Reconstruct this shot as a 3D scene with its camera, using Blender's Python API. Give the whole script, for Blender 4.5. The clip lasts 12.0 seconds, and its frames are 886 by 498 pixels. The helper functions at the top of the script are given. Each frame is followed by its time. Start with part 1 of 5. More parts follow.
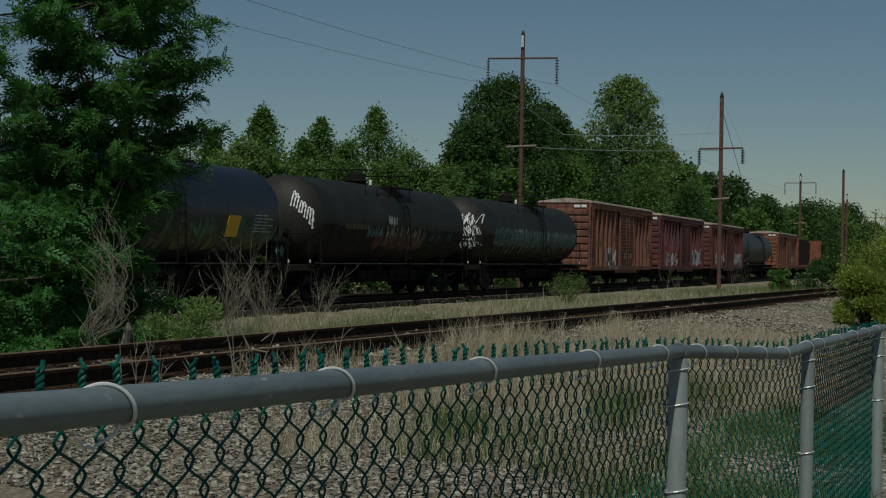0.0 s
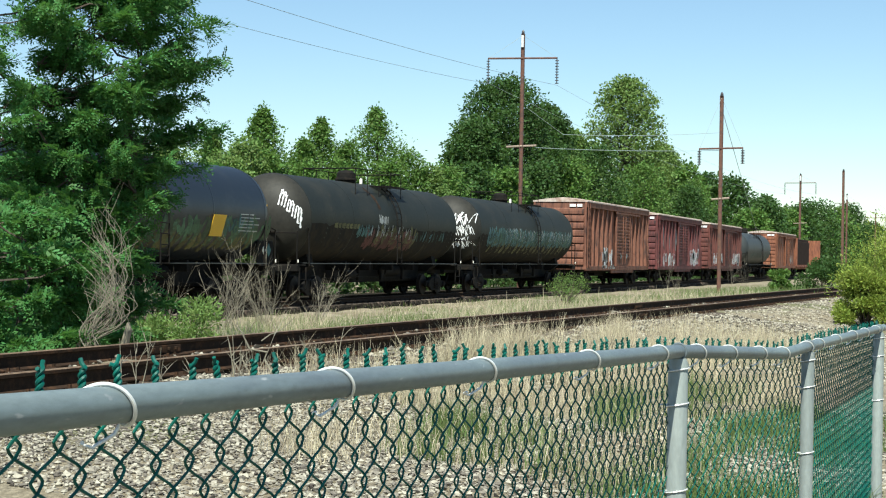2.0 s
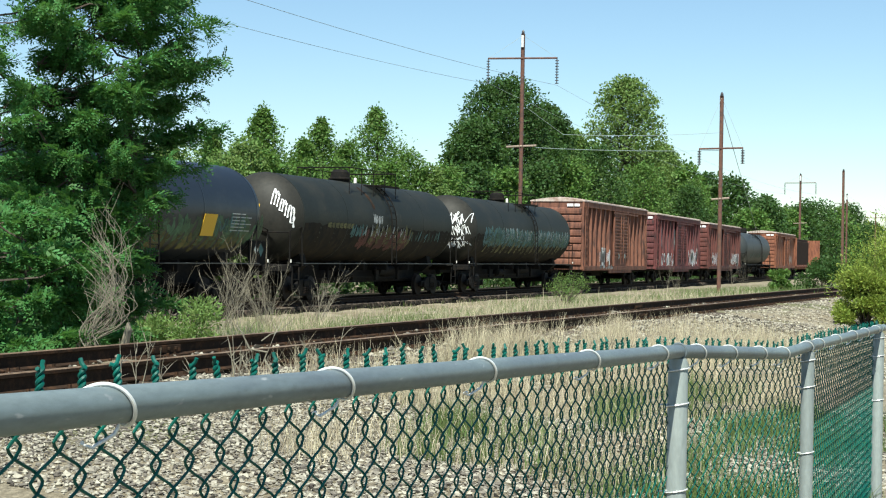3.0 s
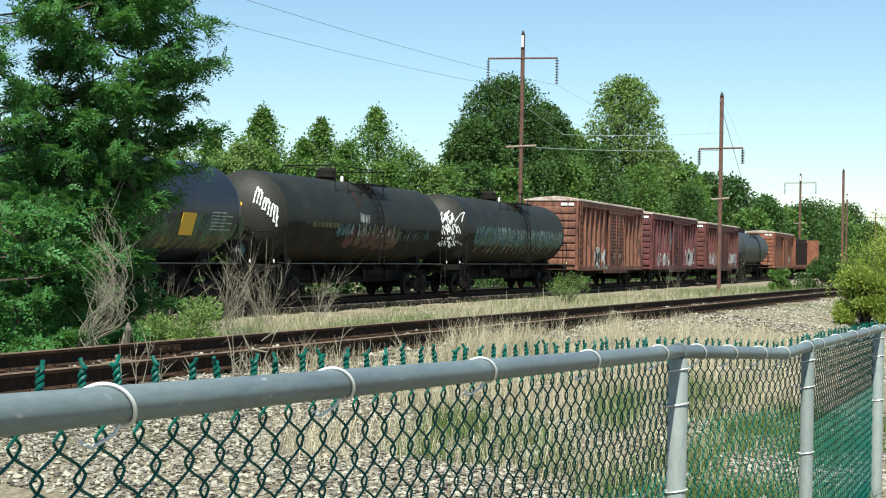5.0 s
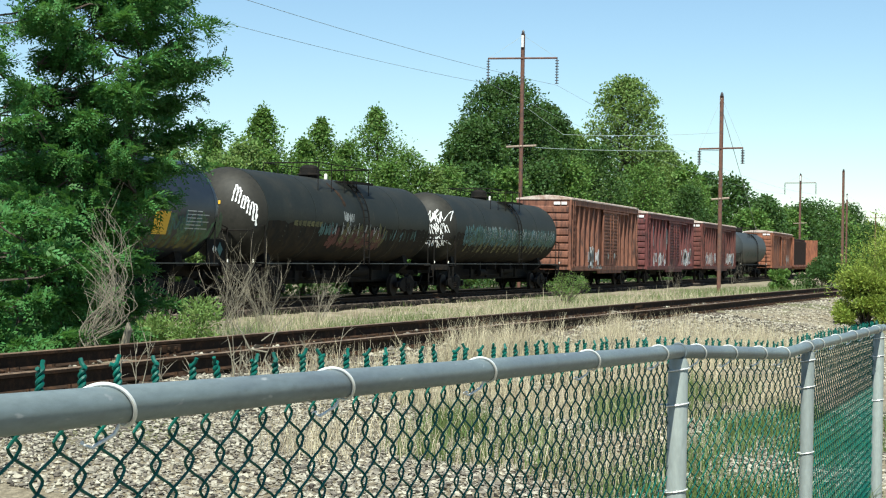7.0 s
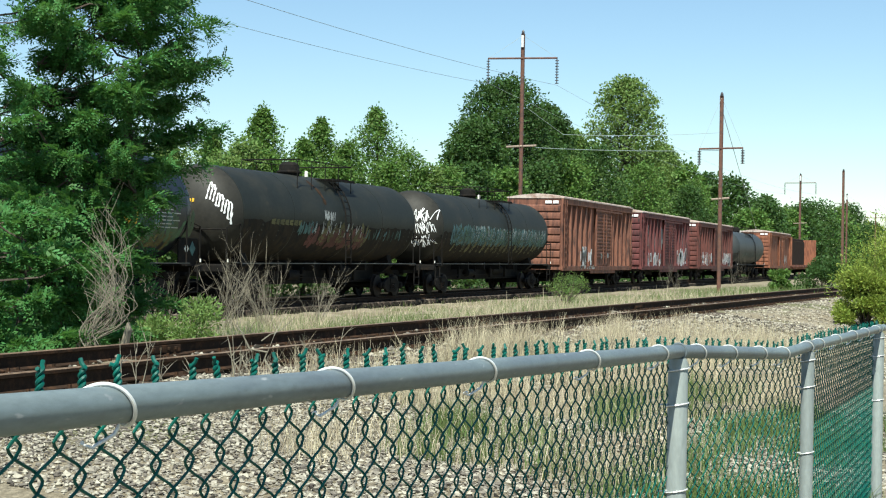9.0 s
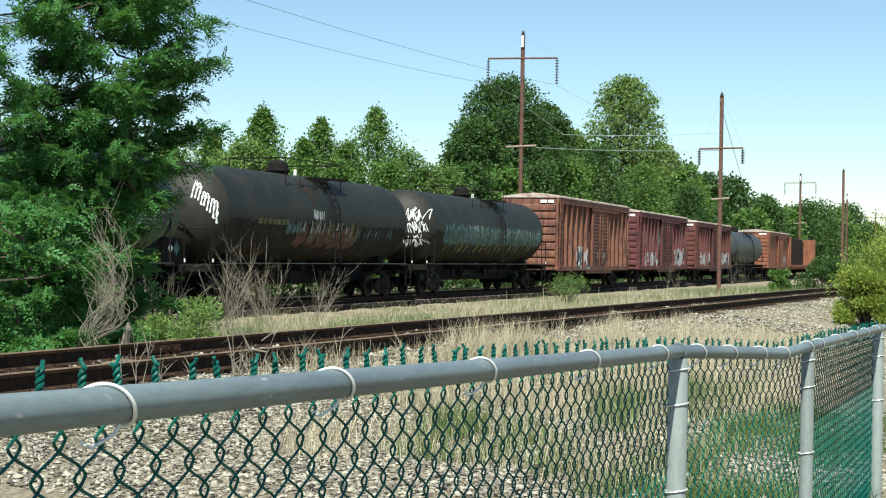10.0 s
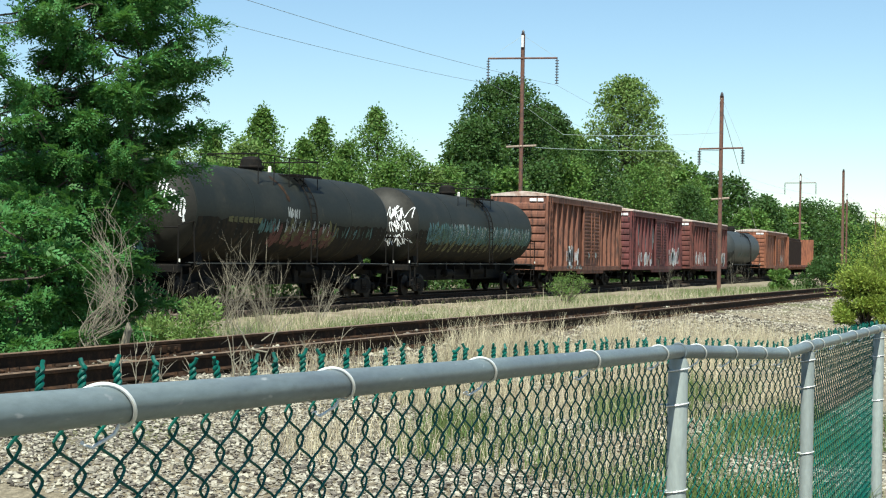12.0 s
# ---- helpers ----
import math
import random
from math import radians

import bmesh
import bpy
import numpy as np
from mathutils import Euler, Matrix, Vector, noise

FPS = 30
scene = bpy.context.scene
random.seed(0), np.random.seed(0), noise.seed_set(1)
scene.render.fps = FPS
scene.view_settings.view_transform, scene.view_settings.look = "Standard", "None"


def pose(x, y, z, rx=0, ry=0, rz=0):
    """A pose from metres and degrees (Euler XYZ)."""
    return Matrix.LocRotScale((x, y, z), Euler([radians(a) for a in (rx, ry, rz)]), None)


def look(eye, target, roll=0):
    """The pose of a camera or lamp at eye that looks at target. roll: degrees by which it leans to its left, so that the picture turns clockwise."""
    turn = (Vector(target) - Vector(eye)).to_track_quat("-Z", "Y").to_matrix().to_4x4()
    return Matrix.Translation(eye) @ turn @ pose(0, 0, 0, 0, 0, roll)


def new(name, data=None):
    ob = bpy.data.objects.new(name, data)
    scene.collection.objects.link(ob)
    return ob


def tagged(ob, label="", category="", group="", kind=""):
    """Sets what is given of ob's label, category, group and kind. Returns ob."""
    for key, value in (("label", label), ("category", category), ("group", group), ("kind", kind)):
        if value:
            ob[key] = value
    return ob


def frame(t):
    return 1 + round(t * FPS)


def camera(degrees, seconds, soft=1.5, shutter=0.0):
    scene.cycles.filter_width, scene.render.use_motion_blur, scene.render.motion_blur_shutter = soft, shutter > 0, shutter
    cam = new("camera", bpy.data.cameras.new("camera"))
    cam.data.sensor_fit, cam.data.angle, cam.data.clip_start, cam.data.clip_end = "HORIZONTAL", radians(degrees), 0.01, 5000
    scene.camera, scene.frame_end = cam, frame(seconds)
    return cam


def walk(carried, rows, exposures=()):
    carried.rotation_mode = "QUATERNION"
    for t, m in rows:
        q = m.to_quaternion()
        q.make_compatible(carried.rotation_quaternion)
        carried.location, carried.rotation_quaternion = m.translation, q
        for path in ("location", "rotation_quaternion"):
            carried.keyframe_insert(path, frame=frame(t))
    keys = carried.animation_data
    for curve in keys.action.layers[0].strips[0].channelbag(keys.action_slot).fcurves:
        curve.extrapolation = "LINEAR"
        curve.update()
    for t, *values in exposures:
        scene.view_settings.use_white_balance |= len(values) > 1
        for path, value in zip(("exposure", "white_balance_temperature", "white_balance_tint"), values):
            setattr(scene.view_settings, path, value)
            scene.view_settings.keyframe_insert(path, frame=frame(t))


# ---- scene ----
# The camera stands still on a tripod beside a fence; x runs along the railway, y away from the camera.
CLIP = 12.0
cam = camera(33.08, CLIP, soft=1.15)
EYE = (0.0, 0.0, 1.6)
HEADING, PITCH = radians(20.4), radians(0.26)
AIM = (math.cos(HEADING) * 10, math.sin(HEADING) * 10, 1.6 + math.tan(PITCH) * 10)
STAND = look(EYE, AIM, 1.0)
walk(cam, [(0.0, STAND), (CLIP, STAND)],
     exposures=[(t, e + 0.80, 6350, 1) for t, e in ((0.0, -2.0), (0.25, -1.5), (0.5, -1.03), (0.75, -0.65), (1.0, -0.3), (1.25, 0.0), (CLIP, 0.0))])

# ---- light ----
SUN_ELEVATION, SUN_SIDE = radians(56), radians(11.0)
world = bpy.data.worlds.new("sky")
scene.world = world
world.use_nodes = True
wn = world.node_tree
sky = wn.nodes.new("ShaderNodeTexSky")
sky.sky_type, sky.sun_disc = "NISHITA", False
sky.sun_elevation, sky.altitude = SUN_ELEVATION, 100
SUN_FROM = Vector((-math.cos(SUN_SIDE) * math.cos(SUN_ELEVATION), -math.sin(SUN_SIDE) * math.cos(SUN_ELEVATION), math.sin(SUN_ELEVATION)))
sky.sun_rotation = math.atan2(SUN_FROM.x, SUN_FROM.y)
sky.air_density, sky.dust_density, sky.ozone_density = 1.05, 0.0, 3.2
wn.links.new(sky.outputs[0], wn.nodes["Background"].inputs[0])
wn.nodes["Background"].inputs[1].default_value = 0.080
sun_data = bpy.data.lights.new("sun", "SUN")
sun_data.energy, sun_data.angle, sun_data.color = 5.0, radians(0.55), (1.0, 0.95, 0.87)
sun = new("sun", sun_data)
sun.matrix_world = look(SUN_FROM * 50, (0, 0, 0))


# ---- mesh tools ----
class Shape:
    """Collects vertices and faces of one mesh."""

    def __init__(self):
        self.v, self.f = [], []

    def add(self, verts, faces):
        n = len(self.v)
        self.v.extend(verts)
        self.f.extend(tuple(i + n for i in f) for f in faces)
        return self

    def box(self, cx, cy, cz, sx, sy, sz, m=None):
        vs = [(cx + a * sx / 2, cy + b * sy / 2, cz + c * sz / 2) for a in (-1, 1) for b in (-1, 1) for c in (-1, 1)]
        if m is not None:
            vs = [tuple(m @ Vector(v)) for v in vs]
        return self.add(vs, [(0, 1, 3, 2), (4, 6, 7, 5), (0, 4, 5, 1), (2, 3, 7, 6), (0, 2, 6, 4), (1, 5, 7, 3)])

    def prism(self, outline, x0, x1):
        """An outline of (y, z) drawn out along x, with its ends closed."""
        n = len(outline)
        vs = [(x0, y, z) for y, z in outline] + [(x1, y, z) for y, z in outline]
        return self.add(vs, [(i, (i + 1) % n, n + (i + 1) % n, n + i) for i in range(n)] + [tuple(range(n))[::-1], tuple(range(n, 2 * n))])

    def tube(self, points, radii, sides=8, closed=True):
        """A round bar along points; radii: one number or one for each point."""
        pts = [Vector(p) for p in points]
        if not hasattr(radii, "__len__"):
            radii = [radii] * len(pts)
        vs, fs = [], []
        side = None
        for i, p in enumerate(pts):
            d = (pts[min(i + 1, len(pts) - 1)] - pts[max(i - 1, 0)]).normalized()
            if side is None:
                side = d.orthogonal().normalized()
            side = (side - d * side.dot(d))
            side = side.normalized() if side.length > 1e-6 else d.orthogonal().normalized()
            other = d.cross(side)
            for k in range(sides):
                a = 2 * math.pi * k / sides
                vs.append(tuple(p + (side * math.cos(a) + other * math.sin(a)) * radii[i]))
        for i in range(len(pts) - 1):
            for k in range(sides):
                k2 = (k + 1) % sides
                fs.append((i * sides + k, i * sides + k2, (i + 1) * sides + k2, (i + 1) * sides + k))
        if closed:
            fs.append(tuple(range(sides))[::-1])
            fs.append(tuple(range((len(pts) - 1) * sides, len(pts) * sides)))
        return self.add(vs, fs)

    def lathe(self, profile, sides=32, axis="x"):
        """(along, radius) rows turned round an axis through the origin."""
        vs, fs = [], []
        for along, r in profile:
            for k in range(sides):
                a = 2 * math.pi * k / sides
                c, s = r * math.cos(a), r * math.sin(a)
                vs.append({"x": (along, c, s), "y": (s, along, c), "z": (c, s, along)}[axis])
        for i in range(len(profile) - 1):
            for k in range(sides):
                k2 = (k + 1) % sides
                fs.append((i * sides + k, i * sides + k2, (i + 1) * sides + k2, (i + 1) * sides + k))
        fs.append(tuple(range(sides))[::-1])
        fs.append(tuple(range((len(profile) - 1) * sides, len(profile) * sides)))
        return self.add(vs, fs)

    def moved(self, x, y, z):
        self.v = [(a + x, b + y, c + z) for a, b, c in self.v]
        return self

    def mesh(self, name, material, smooth=False, bevel=0.0):
        me = bpy.data.meshes.new(name)
        me.from_pydata(self.v, [], self.f)
        bm = bmesh.new()
        bm.from_mesh(me)
        bmesh.ops.recalc_face_normals(bm, faces=bm.faces)
        if bevel:
            sharp = [e for e in bm.edges if len(e.link_faces) == 2 and e.calc_face_angle(0) > 0.6]
            bmesh.ops.bevel(bm, geom=sharp, offset=bevel, segments=1, affect="EDGES", clamp_overlap=True)
        bm.to_mesh(me)
        bm.free()
        if smooth:
            me.shade_smooth()
            me.set_sharp_from_angle(angle=radians(35))
        me.materials.append(material)
        return me


def part(name, shape, material, parent=None, label="", smooth=False, bevel=0.0):
    """One mesh object; shape: a Shape, or mesh data to share."""
    data = shape if isinstance(shape, bpy.types.Mesh) else shape.mesh(name, material, smooth, bevel)
    ob = new(name, data)
    if parent is not None:
        ob.parent = parent
    return tagged(ob, label) if label else ob


def thing(name, m, label, category, group="", kind=""):
    ob = new(name)
    ob.empty_display_size = 0.2
    ob.matrix_world = m
    return tagged(ob, label, category, group, kind)


# ---- materials ----
def surface(name, base, rough=0.7, metal=0.0, spots=(), grain=0.0, grain_scale=40.0, bump=0.0, bump_scale=30.0, space="Object",
            stretch=(1, 1, 1), random=0.0, random_hue=0.0, island=False, specular=0.5):
    """Principled surface. spots: rows of (colour, noise scale, low, high, detail) laid over the base where the noise passes low to high."""
    m = bpy.data.materials.new(name)
    m.use_nodes = True
    nt = m.node_tree
    n, l = nt.nodes, nt.links
    b = n["Principled BSDF"]
    b.inputs["Roughness"].default_value, b.inputs["Metallic"].default_value = rough, metal
    b.inputs["Specular IOR Level"].default_value = specular
    co = n.new("ShaderNodeTexCoord")
    mp = n.new("ShaderNodeMapping")
    mp.inputs["Scale"].default_value = stretch
    l.new(co.outputs[space], mp.inputs[0])

    def noise_at(scale, detail=4.0, rough_=0.6):
        t = n.new("ShaderNodeTexNoise")
        t.inputs["Scale"].default_value, t.inputs["Detail"].default_value, t.inputs["Roughness"].default_value = scale, detail, rough_
        l.new(mp.outputs[0], t.inputs["Vector"])
        return t.outputs["Fac"]

    def mix(kind, fac, a, c):
        x = n.new("ShaderNodeMix")
        x.data_type, x.blend_type = "RGBA", kind
        for value, socket in ((fac, x.inputs[0]), (a, x.inputs[6]), (c, x.inputs[7])):
            if hasattr(value, "links"):
                l.new(value, socket)
            else:
                socket.default_value = value
        return x.outputs[2]

    def ramp(value, low, high, out0=0.0, out1=1.0):
        r = n.new("ShaderNodeMapRange")
        r.inputs[1].default_value, r.inputs[2].default_value, r.inputs[3].default_value, r.inputs[4].default_value = low, high, out0, out1
        l.new(value, r.inputs[0])
        return r.outputs[0]

    col = (*base, 1)
    for colour, scale, low, high, detail in spots:
        col = mix("MIX", ramp(noise_at(scale, detail), low, high), col, (*colour, 1))
    if grain:
        g = ramp(noise_at(grain_scale, 5.0), 0.25, 0.75, 1 - grain, 1 + grain)
        cv = n.new("ShaderNodeCombineXYZ")
        for i in range(3):
            l.new(g, cv.inputs[i])
        col = mix("MULTIPLY", 1.0, col, cv.outputs[0])
    if random or random_hue:
        if island:
            src = n.new("ShaderNodeNewGeometry").outputs["Random Per Island"]
        else:
            src = n.new("ShaderNodeObjectInfo").outputs["Random"]
        hs = n.new("ShaderNodeHueSaturation")
        l.new(ramp(src, 0, 1, 1 - random, 1 + random), hs.inputs["Value"])
        if random_hue:
            l.new(ramp(src, 0, 1, 0.5 - random_hue, 0.5 + random_hue), hs.inputs["Hue"])
        if hasattr(col, "links"):
            l.new(col, hs.inputs["Color"])
        else:
            hs.inputs["Color"].default_value = col
        col = hs.outputs[0]
    if hasattr(col, "links"):
        l.new(col, b.inputs["Base Color"])
    else:
        b.inputs["Base Color"].default_value = col
    if bump:
        bp = n.new("ShaderNodeBump")
        bp.inputs["Strength"].default_value, bp.inputs["Distance"].default_value = min(1.0, bump), 0.02
        l.new(noise_at(bump_scale, 6.0, 0.7), bp.inputs["Height"])
        l.new(bp.outputs[0], b.inputs["Normal"])
    return m


def leaf_surface(name, base, through_colour, random=0.35, hue=0.02):
    """Leaves: dull front, part of the light passes through."""
    m = surface(name, base, rough=0.5, random=random, random_hue=hue, island=True, specular=0.12)
    nt = m.node_tree
    n, l = nt.nodes, nt.links
    tr = n.new("ShaderNodeBsdfTranslucent")
    tr.inputs[0].default_value = (*through_colour, 1)
    mx = n.new("ShaderNodeMixShader")
    mx.inputs[0].default_value = 0.30
    l.new(n["Principled BSDF"].outputs[0], mx.inputs[1])
    l.new(tr.outputs[0], mx.inputs[2])
    l.new(mx.outputs[0], n["Material Output"].inputs[0])
    return m


GALVANISED = surface("galvanised_steel", (0.165, 0.202, 0.205), 0.45, 0.12, spots=[((0.12, 0.145, 0.158), 4, 0.42, 0.62, 6), ((0.0913, 0.108, 0.116), 22, 0.62, 0.72, 6), ((0.299, 0.315, 0.315), 60, 0.68, 0.75, 2)], grain=0.16, grain_scale=110, stretch=(0.35, 1, 1), bump=0.06, bump_scale=120)
POST_STEEL = surface("galvanised_post", (0.25, 0.28, 0.265), 0.5, 0.1, spots=[((0.19, 0.215, 0.205), 5, 0.45, 0.65, 6), ((0.33, 0.33, 0.30), 30, 0.64, 0.74, 4)], grain=0.14, grain_scale=90, stretch=(1, 1, 0.3))
GREEN_VINYL = surface("green_vinyl", (0.003, 0.085, 0.064), 0.5, grain=0.25, grain_scale=90, random=0.2, specular=0.25)
TIE_WIRE = surface("aluminium_wire", (0.72, 0.72, 0.70), 0.4, 0.3, grain=0.1)
RAIL_RUST = surface("rusty_rail", (0.030, 0.018, 0.011), 0.85, 0.0, spots=[((0.085, 0.042, 0.022), 9, 0.5, 0.75, 6)], grain=0.35, grain_scale=40, bump=0.2, specular=0.15)
RAIL_HEAD = surface("worn_rail_head", (0.19, 0.13, 0.085), 0.6, 0.15, spots=[((0.10, 0.062, 0.04), 5, 0.45, 0.65, 6)], grain=0.3, grain_scale=30, specular=0.3)
SLEEPER_WOOD = surface("creosoted_wood", (0.083, 0.0647, 0.0515), 0.9, spots=[((0.158, 0.133, 0.108), 8, 0.5, 0.7, 6)], grain=0.35, grain_scale=25, stretch=(6, 1, 1), bump=0.5, random=0.3, specular=0.1)
GROUND = surface("gravel_and_soil", (0.200, 0.168, 0.115), 0.95, space="Object", spots=[((0.27, 0.235, 0.172), 0.9, 0.42, 0.6, 8), ((0.105, 0.120, 0.052), 0.25, 0.52, 0.68, 6)], grain=0.5, grain_scale=26, bump=1.0, bump_scale=30, specular=0.08)
STONE = surface("ballast_stone", (0.228, 0.206, 0.168), 0.9, random=0.8, random_hue=0.02, island=True, grain=0.2, grain_scale=60, specular=0.15)
PALE_GRAVEL = surface("pale_gravel", (0.31, 0.28, 0.225), 0.9, random=0.45, random_hue=0.015, island=True, grain=0.2, grain_scale=60, specular=0.1)
POLE_STEEL = surface("rusty_pole_steel", (0.133, 0.0622, 0.0415), 0.8, spots=[((0.083, 0.0456, 0.0373), 2.5, 0.45, 0.6, 5)], grain=0.25, grain_scale=6)
INSULATOR = surface("glazed_insulator", (0.0498, 0.0415, 0.0415), 0.3)
CROSSARM_WOOD = surface("weathered_timber", (0.282, 0.224, 0.174), 0.9, grain=0.3, grain_scale=12)
CABLE = surface("weathered_cable", (0.29, 0.349, 0.349), 0.6, grain=0.1)

# ---- ground ----
TRACK_Y = 23.15                      # centre line of the train's track
SIDING_TURN = radians(-2.8)          # the near track leaves the other by this angle
SIDING_MID = 8.55                    # its distance from the camera
RAIL_TOP, SIDING_TOP = -0.02, 0.61


def siding_place(along, across, z):
    c, s = math.cos(SIDING_TURN), math.sin(SIDING_TURN)
    return (c * along - s * (SIDING_MID + across), s * along + c * (SIDING_MID + across), z)


def smooth_rows(v, rows):
    """Glides between (place, height) rows."""
    xs, ys = [r[0] for r in rows], [r[1] for r in rows]
    return np.interp(v, xs, ys)


def ground_height(x, y):
    x, y = np.asarray(x, float), np.asarray(y, float)
    c, s = math.cos(SIDING_TURN), math.sin(SIDING_TURN)
    across = -s * x + c * y - SIDING_MID
    near = smooth_rows(across, [(-40, 0.1), (-8.6, 0.15), (-6.5, 0.1), (-4.0, 0.16), (-2.7, 0.3), (-1.7, 0.41), (1.7, 0.41), (2.6, 0.2), (4.5, -0.12), (7, -0.3), (400, -0.4)])
    far = smooth_rows(y - TRACK_Y, [(-400, -0.3), (-5.2, -0.42), (-3.2, -0.42), (-1.6, -0.40), (1.8, -0.5), (3.5, -0.6), (7, -0.5), (400, -0.4)])
    blend = np.clip((y - (TRACK_Y - 8)) / 5, 0, 1)
    h = near * (1 - blend) + far * blend
    return h + 0.035 * np.sin(x * 1.3 + y * 0.7) * np.sin(y * 1.1 - x * 0.4) + 0.02 * np.sin(x * 4.1 - y * 3.3)


def build_ground():
    xs = np.unique(np.concatenate([np.linspace(-1500, -20, 30), np.arange(-20, 4, 1.0), np.arange(4, 18, 0.15), np.arange(18, 60, 0.5), np.arange(60, 260, 2.5), np.linspace(260, 3500, 40)]))
    ys = np.unique(np.concatenate([np.linspace(-900, -6, 20), np.arange(-6, 2, 0.5), np.arange(2, 9, 0.15), np.arange(9, 34, 0.5), np.linspace(34, 80, 24), np.linspace(80, 2500, 30)]))
    gx, gy = np.meshgrid(xs, ys)
    gz = ground_height(gx, gy)
    nx, ny = len(xs), len(ys)
    v = np.stack([gx, gy, gz], -1).reshape(-1, 3)
    i = (np.arange(ny - 1)[:, None] * nx + np.arange(nx - 1)).ravel()
    f = np.stack([i, i + 1, i + nx + 1, i + nx], -1)
    me = bpy.data.meshes.new("ground")
    me.from_pydata(v.tolist(), [], f.tolist())
    me.shade_smooth()
    me.materials.append(GROUND)
    tagged(new("ground", me), "dry gravelly ground with sparse grass beside the railway", "ground", kind="structure")


build_ground()

# ---- tracks ----
RAIL_OUTLINE = [(-0.07, -0.17), (0.07, -0.17), (0.07, -0.158), (0.012, -0.138), (0.01, -0.045), (0.036, -0.034), (0.036, -0.006), (0.028, 0), (-0.028, 0), (-0.036, -0.006), (-0.036, -0.034), (-0.01, -0.045), (-0.012, -0.138), (-0.07, -0.158)]


def build_track(name, m, x0, x1, tie_from, tie_to, label, joints=()):
    track = thing(name, m, label, "railway track", kind="structure")
    for side in (-0.752, 0.752):
        rail = part("rail", Shape().prism([(y + side, z) for y, z in RAIL_OUTLINE], x0, x1), RAIL_RUST, track)
        rail.data.materials.append(RAIL_HEAD)
        for p in rail.data.polygons:
            if p.normal.z > 0.5 and p.center.z > -0.01:
                p.material_index = 1
    tie = Shape().box(0, 0, -0.26, 0.22, 2.6, 0.17).mesh("sleeper", SLEEPER_WOOD, bevel=0.012)
    plate = Shape().box(0, 0, -0.168, 0.19, 0.34, 0.016)
    for a in (-0.07, 0.07):
        for b in (-0.09, 0.09):
            plate.box(a, b, -0.15, 0.018, 0.03, 0.04)
    plate = plate.mesh("tie_plate", RAIL_RUST)
    k, x = 0, tie_from
    rnd = random.Random(4)
    while x < tie_to:
        t = part("sleeper", tie, None, track)
        t.matrix_local = pose(x + rnd.uniform(-0.04, 0.04), rnd.uniform(-0.05, 0.05), rnd.uniform(-0.012, 0.0), 0, 0, rnd.uniform(-1.5, 1.5))
        for side in (-0.752, 0.752):
            p = part("tie_plate", plate, None, track)
            p.matrix_local = pose(x, side, 0)
        x += 0.53
    for at, side in joints:
        bar = Shape()
        for face in (-1, 1):
            bar.box(at, side + face * 0.026, -0.09, 0.62, 0.03, 0.085)
            for b in (-0.24, -0.1, 0.06, 0.2):
                bar.box(at + b, side + face * 0.05, -0.088, 0.035, 0.03, 0.035)
        part("joint_bar", bar, RAIL_RUST, track, "rusty bolted joint bar", bevel=0.004)
    return track


SIDING = Matrix.Translation(siding_place(0, 0, SIDING_TOP)) @ pose(0, 0, 0, 0, 0, math.degrees(SIDING_TURN))
build_track("siding_track", SIDING, -30, 160, 6.0, 62.0, "rusty jointed rails on weathered wooden sleepers", joints=[(13.9, 0.752), (8.6, -0.752), (23.4, 0.752), (18.2, -0.752), (33, 0.752), (28, -0.752)])
build_track("main_track", pose(0, TRACK_Y, RAIL_TOP), -120, 900, 34.0, 120.0, "railway track under the freight train on dark ballast")

# Dark tone paints in the shade under the train and behind it.
BALLAST_SHADE = surface("shade_dark_ballast", (0.0216, 0.0183, 0.0141), 0.95, spots=[((0.0415, 0.0349, 0.0249), 7, 0.5, 0.7, 8)], grain=0.5, grain_scale=14, bump=0.9, bump_scale=16, specular=0.05)


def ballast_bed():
    """A raised shoulder under the main track with an uneven foot, coloured as if in the train's shade."""
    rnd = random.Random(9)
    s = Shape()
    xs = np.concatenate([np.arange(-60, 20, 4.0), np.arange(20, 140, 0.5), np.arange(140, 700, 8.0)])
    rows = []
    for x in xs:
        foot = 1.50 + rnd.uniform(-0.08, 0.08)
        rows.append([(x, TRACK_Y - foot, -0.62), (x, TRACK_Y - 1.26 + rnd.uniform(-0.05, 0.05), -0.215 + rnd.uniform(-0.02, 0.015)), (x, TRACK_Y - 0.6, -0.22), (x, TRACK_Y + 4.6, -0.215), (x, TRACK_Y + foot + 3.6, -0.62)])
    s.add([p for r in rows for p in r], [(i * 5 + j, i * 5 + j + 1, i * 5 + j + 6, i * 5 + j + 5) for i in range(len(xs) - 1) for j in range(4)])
    return tagged(part("ballast_bed", s, BALLAST_SHADE), "raised ballast bed coloured dark for the shade under the train", "ballast bed", kind="structure")


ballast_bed()

